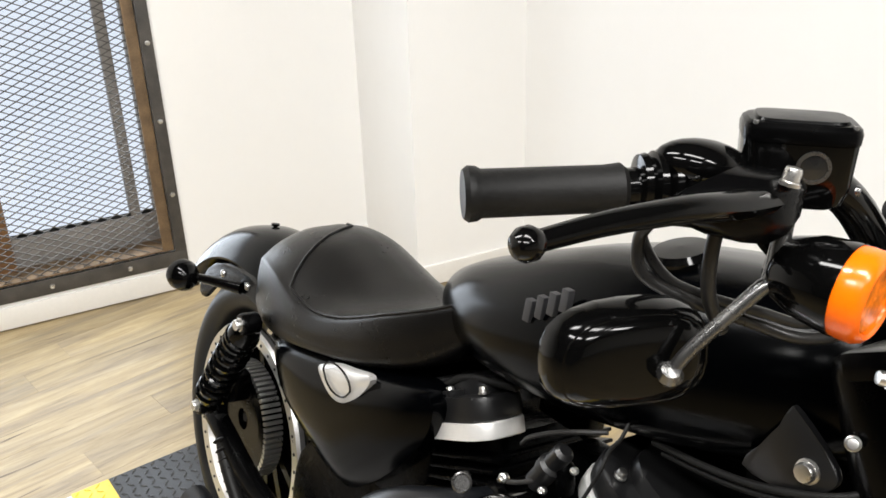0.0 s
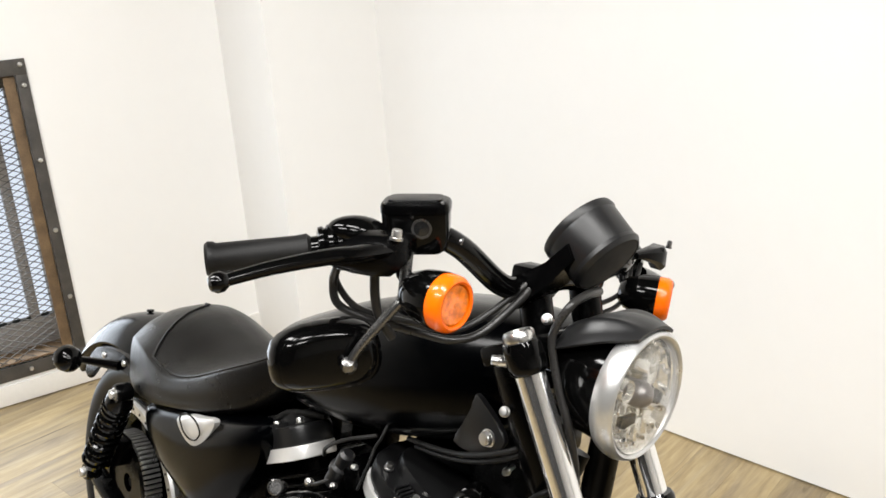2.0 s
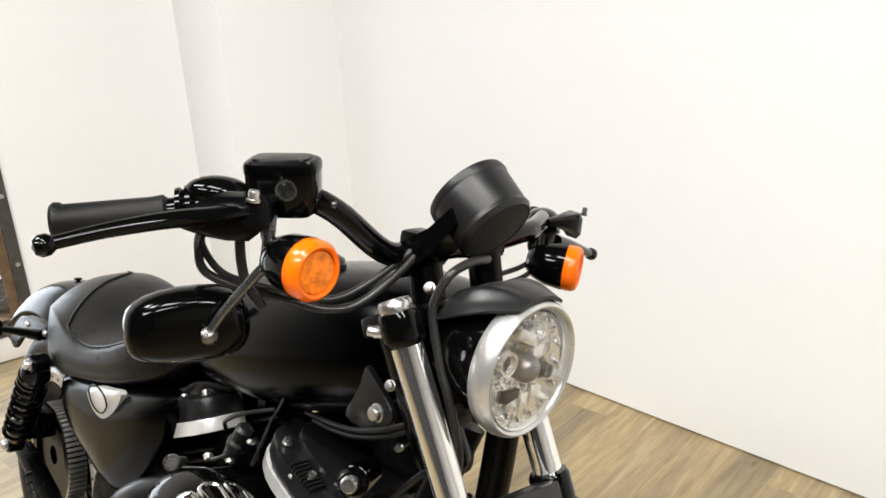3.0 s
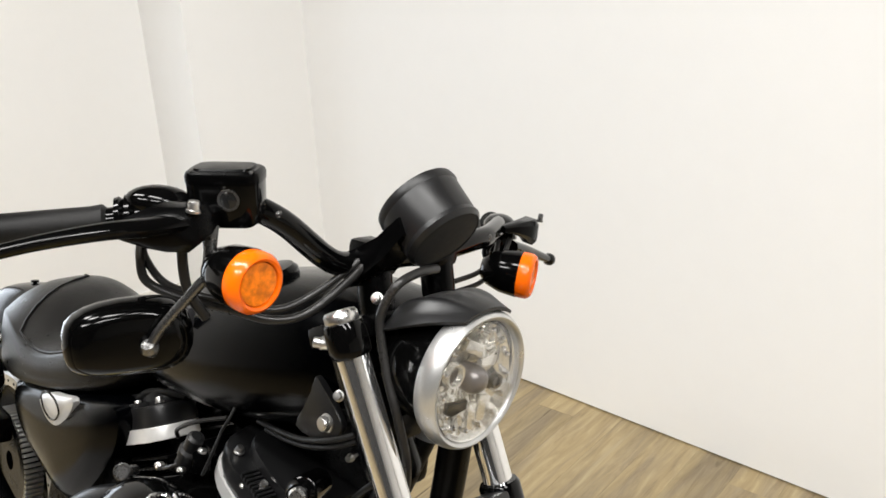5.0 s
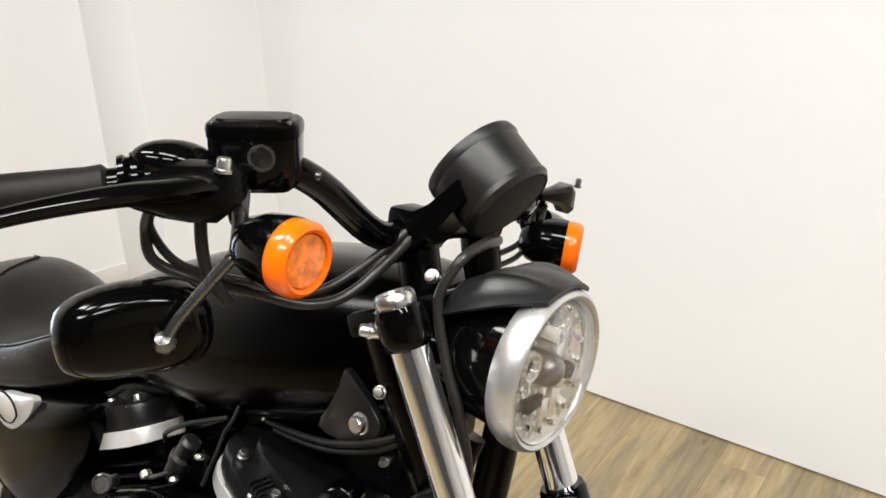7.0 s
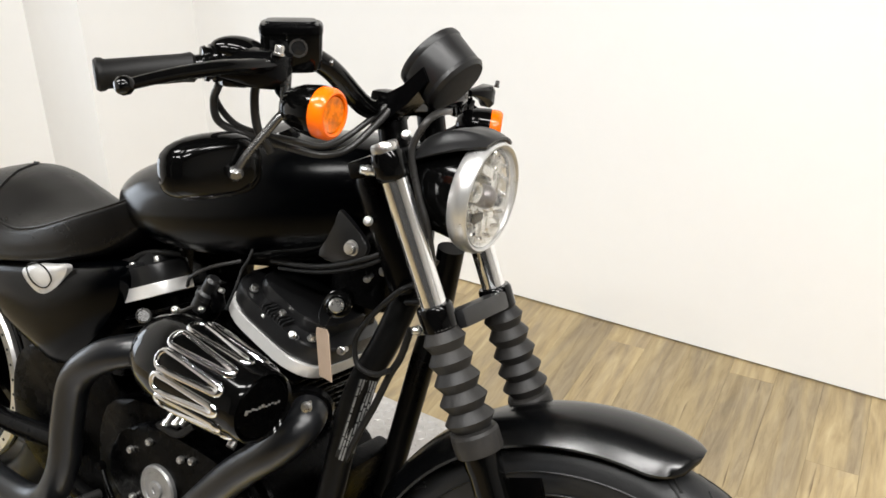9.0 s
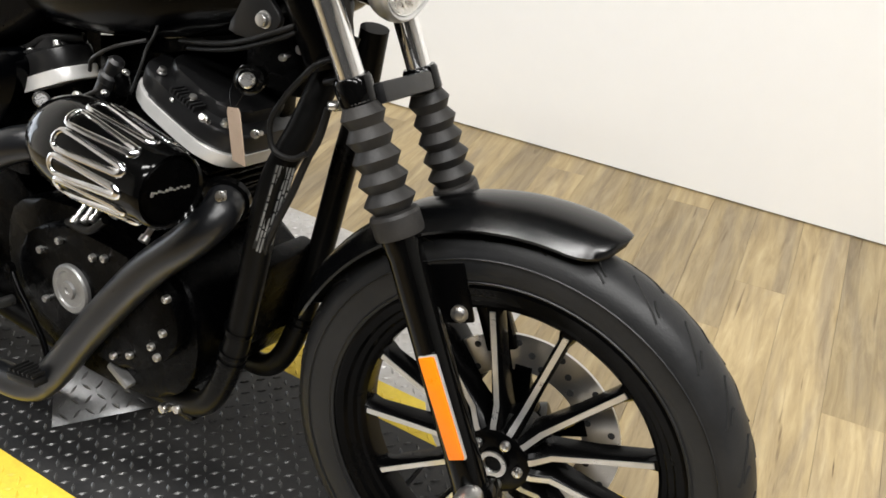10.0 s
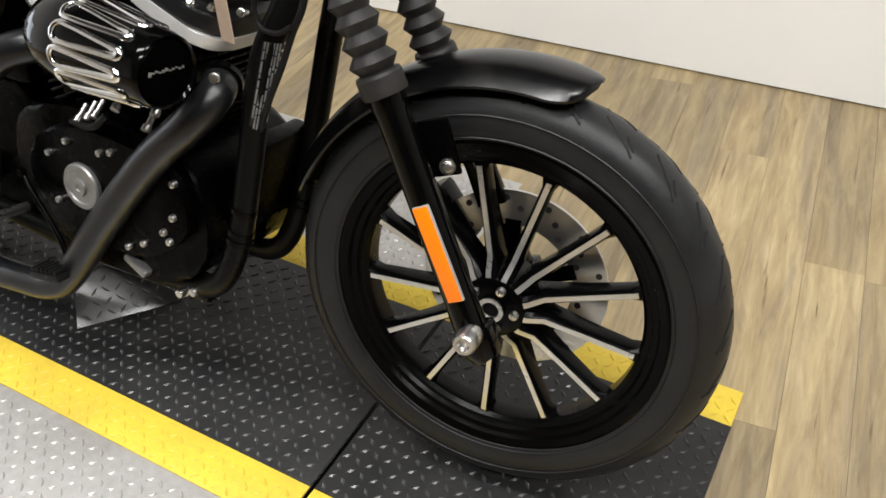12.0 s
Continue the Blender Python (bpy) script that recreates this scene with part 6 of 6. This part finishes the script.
for x, y, z in ((-0.667, -0.155, 0.475), (-0.645, -0.155, 0.484), (-0.628, -0.155, 0.491), (-0.582, -0.155, 0.515), (-0.522, -0.155, 0.4985), (-0.501, -0.155, 0.528)):
    bm = fresh()
    lathe(bm, [(0.005, 0), (0.005, 0.022), (0.0075, 0.023), (0.0075, 0.032), (0, 0.033)], (x, y + 0.03, z + 0.02), (0.1, -0.7, -0.6), 10)
    bpart("tappet_fitting", bm, BOLT, None, "bright tappet fitting")

# exhaust
for pts, r, lab in (([(-0.425, -0.085, 0.585), (-0.405, -0.125, 0.573), (-0.43, -0.148, 0.533), (-0.511, -0.155, 0.452), (-0.617, -0.16, 0.318), (-0.705, -0.165, 0.195), (-0.755, -0.168, 0.155), (-0.83, -0.17, 0.140), (-0.95, -0.17, 0.130), (-1.30, -0.175, 0.135)], 0.0265, "matte black front exhaust pipe"),
                    ([(-0.70, -0.09, 0.585), (-0.72, -0.15, 0.585), (-0.775, -0.18, 0.562), (-0.835, -0.185, 0.505), (-0.857, -0.185, 0.42), (-0.866, -0.185, 0.34), (-0.905, -0.185, 0.262), (-0.97, -0.185, 0.225), (-1.10, -0.185, 0.22), (-1.35, -0.185, 0.225)], 0.0265, "matte black rear exhaust pipe")):
    bm = fresh()
    tube(bm, pts, r, 24, 9)
    pipe = bpart("exhaust_pipe", bm, PIPE, None, lab, 50)
    bm = fresh()
    d = (Vector(pts[1]) - Vector(pts[0])).normalized()
    lathe(bm, [(0.027, 0), (0.033, 0.004), (0.033, 0.014), (0.027, 0.018)], pts[0], d, 24)
    part("exhaust_flange", bm, SATIN, pipe)

# foot controls
peg = empty("footpeg", bike)
bm = fresh()
tube(bm, [(-0.86, -0.12, 0.255), (-0.86, -0.17, 0.258), (-0.86, -0.19, 0.26)], 0.009, 12, 3)
part("peg_arm", bm, BOLT, peg, "bright peg joint")
bm = fresh()
lathe(bm, [(0.012, 0), (0.017, 0.006), (0.017, 0.085), (0.014, 0.092), (0, 0.093)], (-0.865, -0.19, 0.26), (-0.1, -1, 0.02), 20)
part("peg_rubber", bm, RUBBER, peg, "black rubber peg")
bm = fresh()
tube(bm, [(-0.80, -0.16, 0.352), (-0.775, -0.165, 0.325), (-0.745, -0.165, 0.288), (-0.72, -0.165, 0.25), (-0.70, -0.17, 0.215)], [0.004, 0.0055, 0.0045, 0.0055, 0.005], 10, 5)
lathe(bm, [(0, -0.008), (0.008, -0.005), (0.008, 0.005), (0, 0.008)], (-0.80, -0.162, 0.353), (0, 1, 0), 14)
bpart("brake_linkage", bm, SATIN, None, "black brake pedal linkage")
bm = fresh()
slab(bm, (-0.715, -0.195, 0.205), (0.07, 0.035, 0.014), tilt(-12), 0.005)
pedal = bpart("brake_pedal", bm, RUBBER, None, "ribbed rubber brake pedal pad")
for i in range(6):
    bm = fresh()
    slab(bm, (-0.741 + 0.011 * i, -0.195, 0.213 + 0.0022 * i), (0.004, 0.034, 0.005), tilt(-12), 0)
    part("rib", bm, RUBBER, pedal)
bm = fresh()
tube(bm, [(-0.70, 0.10, 0.18), (-0.72, 0.2, 0.06), (-0.725, 0.235, 0.012)], [0.012, 0.010, 0.014], 12, 5)
bpart("side_stand", bm, SATIN, None, "black side stand")

# ---- loose things ----
tag = empty("key_tag", None, BIKE)
tagged(tag, "tan card tag hanging on a wire from the ignition key", "tag")
bm = fresh()
prism(bm, [(-0.015, -0.062), (0.015, -0.066), (0.015, 0.0), (0.012, 0.006), (-0.012, 0.006), (-0.015, 0.0)], (-0.365, -0.150, 0.728), (0.93, -0.28, 0.22), (-0.14, -0.08, 0.99), 0.0012, 0)
part("card", bm, TAG, tag)
bm = fresh()
tube(bm, [(-0.368, -0.150, 0.728), (-0.378, -0.145, 0.748), (-0.382, -0.13, 0.765), (-0.372, -0.118, 0.77), (-0.362, -0.135, 0.755), (-0.366, -0.150, 0.731)], 0.0006, 6, 5)
part("wire", bm, SATIN, tag)


# folded tread-plate wedge on the mat
wedge = empty("tread_plate_wedge", None, Matrix.Translation((-0.857, 0.005, 0.0016)) @ Matrix.Rotation(radians(38.0), 4, "Z"))
tagged(wedge, "folded wedge of scuffed aluminium tread plate on the mat", "wedge")
WL = 0.197
bm = fresh()
prism(bm, [(0, 0), (WL, 0), (WL - 0.004, 0.026), (0.075, 0.115), (0.012, 0.08)], (0, 0, 0), (1, 0, 0), (0, 0.80, 0.60), -0.003, 0.0008)
part("folded_plate", bm, STEEL_DARK, wedge)
verts, faces = [], []
for i in range(9):
    for j in range(5):
        x, y = 0.022 + 0.0235 * i, 0.016 + 0.0235 * j
        top = min(0.08 + (x - 0.012) * 0.55, 0.115 - (x - 0.075) * 0.62) if x < 0.3 else 0
        if y > top - 0.012 or x > WL - 0.02:
            continue
        a = math.pi / 4 if (i + j) % 2 else -math.pi / 4
        c, sn_ = math.cos(a), math.sin(a)
        k = len(verts)
        for p, q, r in ((0.011, 0, 0), (0, 0.003, 0), (-0.011, 0, 0), (0, -0.003, 0), (0.005, 0, 0.0022), (-0.005, 0, 0.0022)):
            u, v = x + c * p - sn_ * q, y + sn_ * p + c * q
            verts.append((u, v * 0.80 - r * 0.60, v * 0.60 + r * 0.80))
        faces += [(k, k + 1, k + 4), (k + 1, k + 5, k + 4), (k + 1, k + 2, k + 5), (k + 2, k + 3, k + 5), (k + 3, k + 4, k + 5), (k + 3, k, k + 4)]
me = bpy.data.meshes.new("wedge_tread")
me.from_pydata(verts, [], faces)
me.materials.append(STEEL_DARK)
ob = new("wedge_tread", me)
ob.parent = wedge
tagged(ob, kind="stuff")
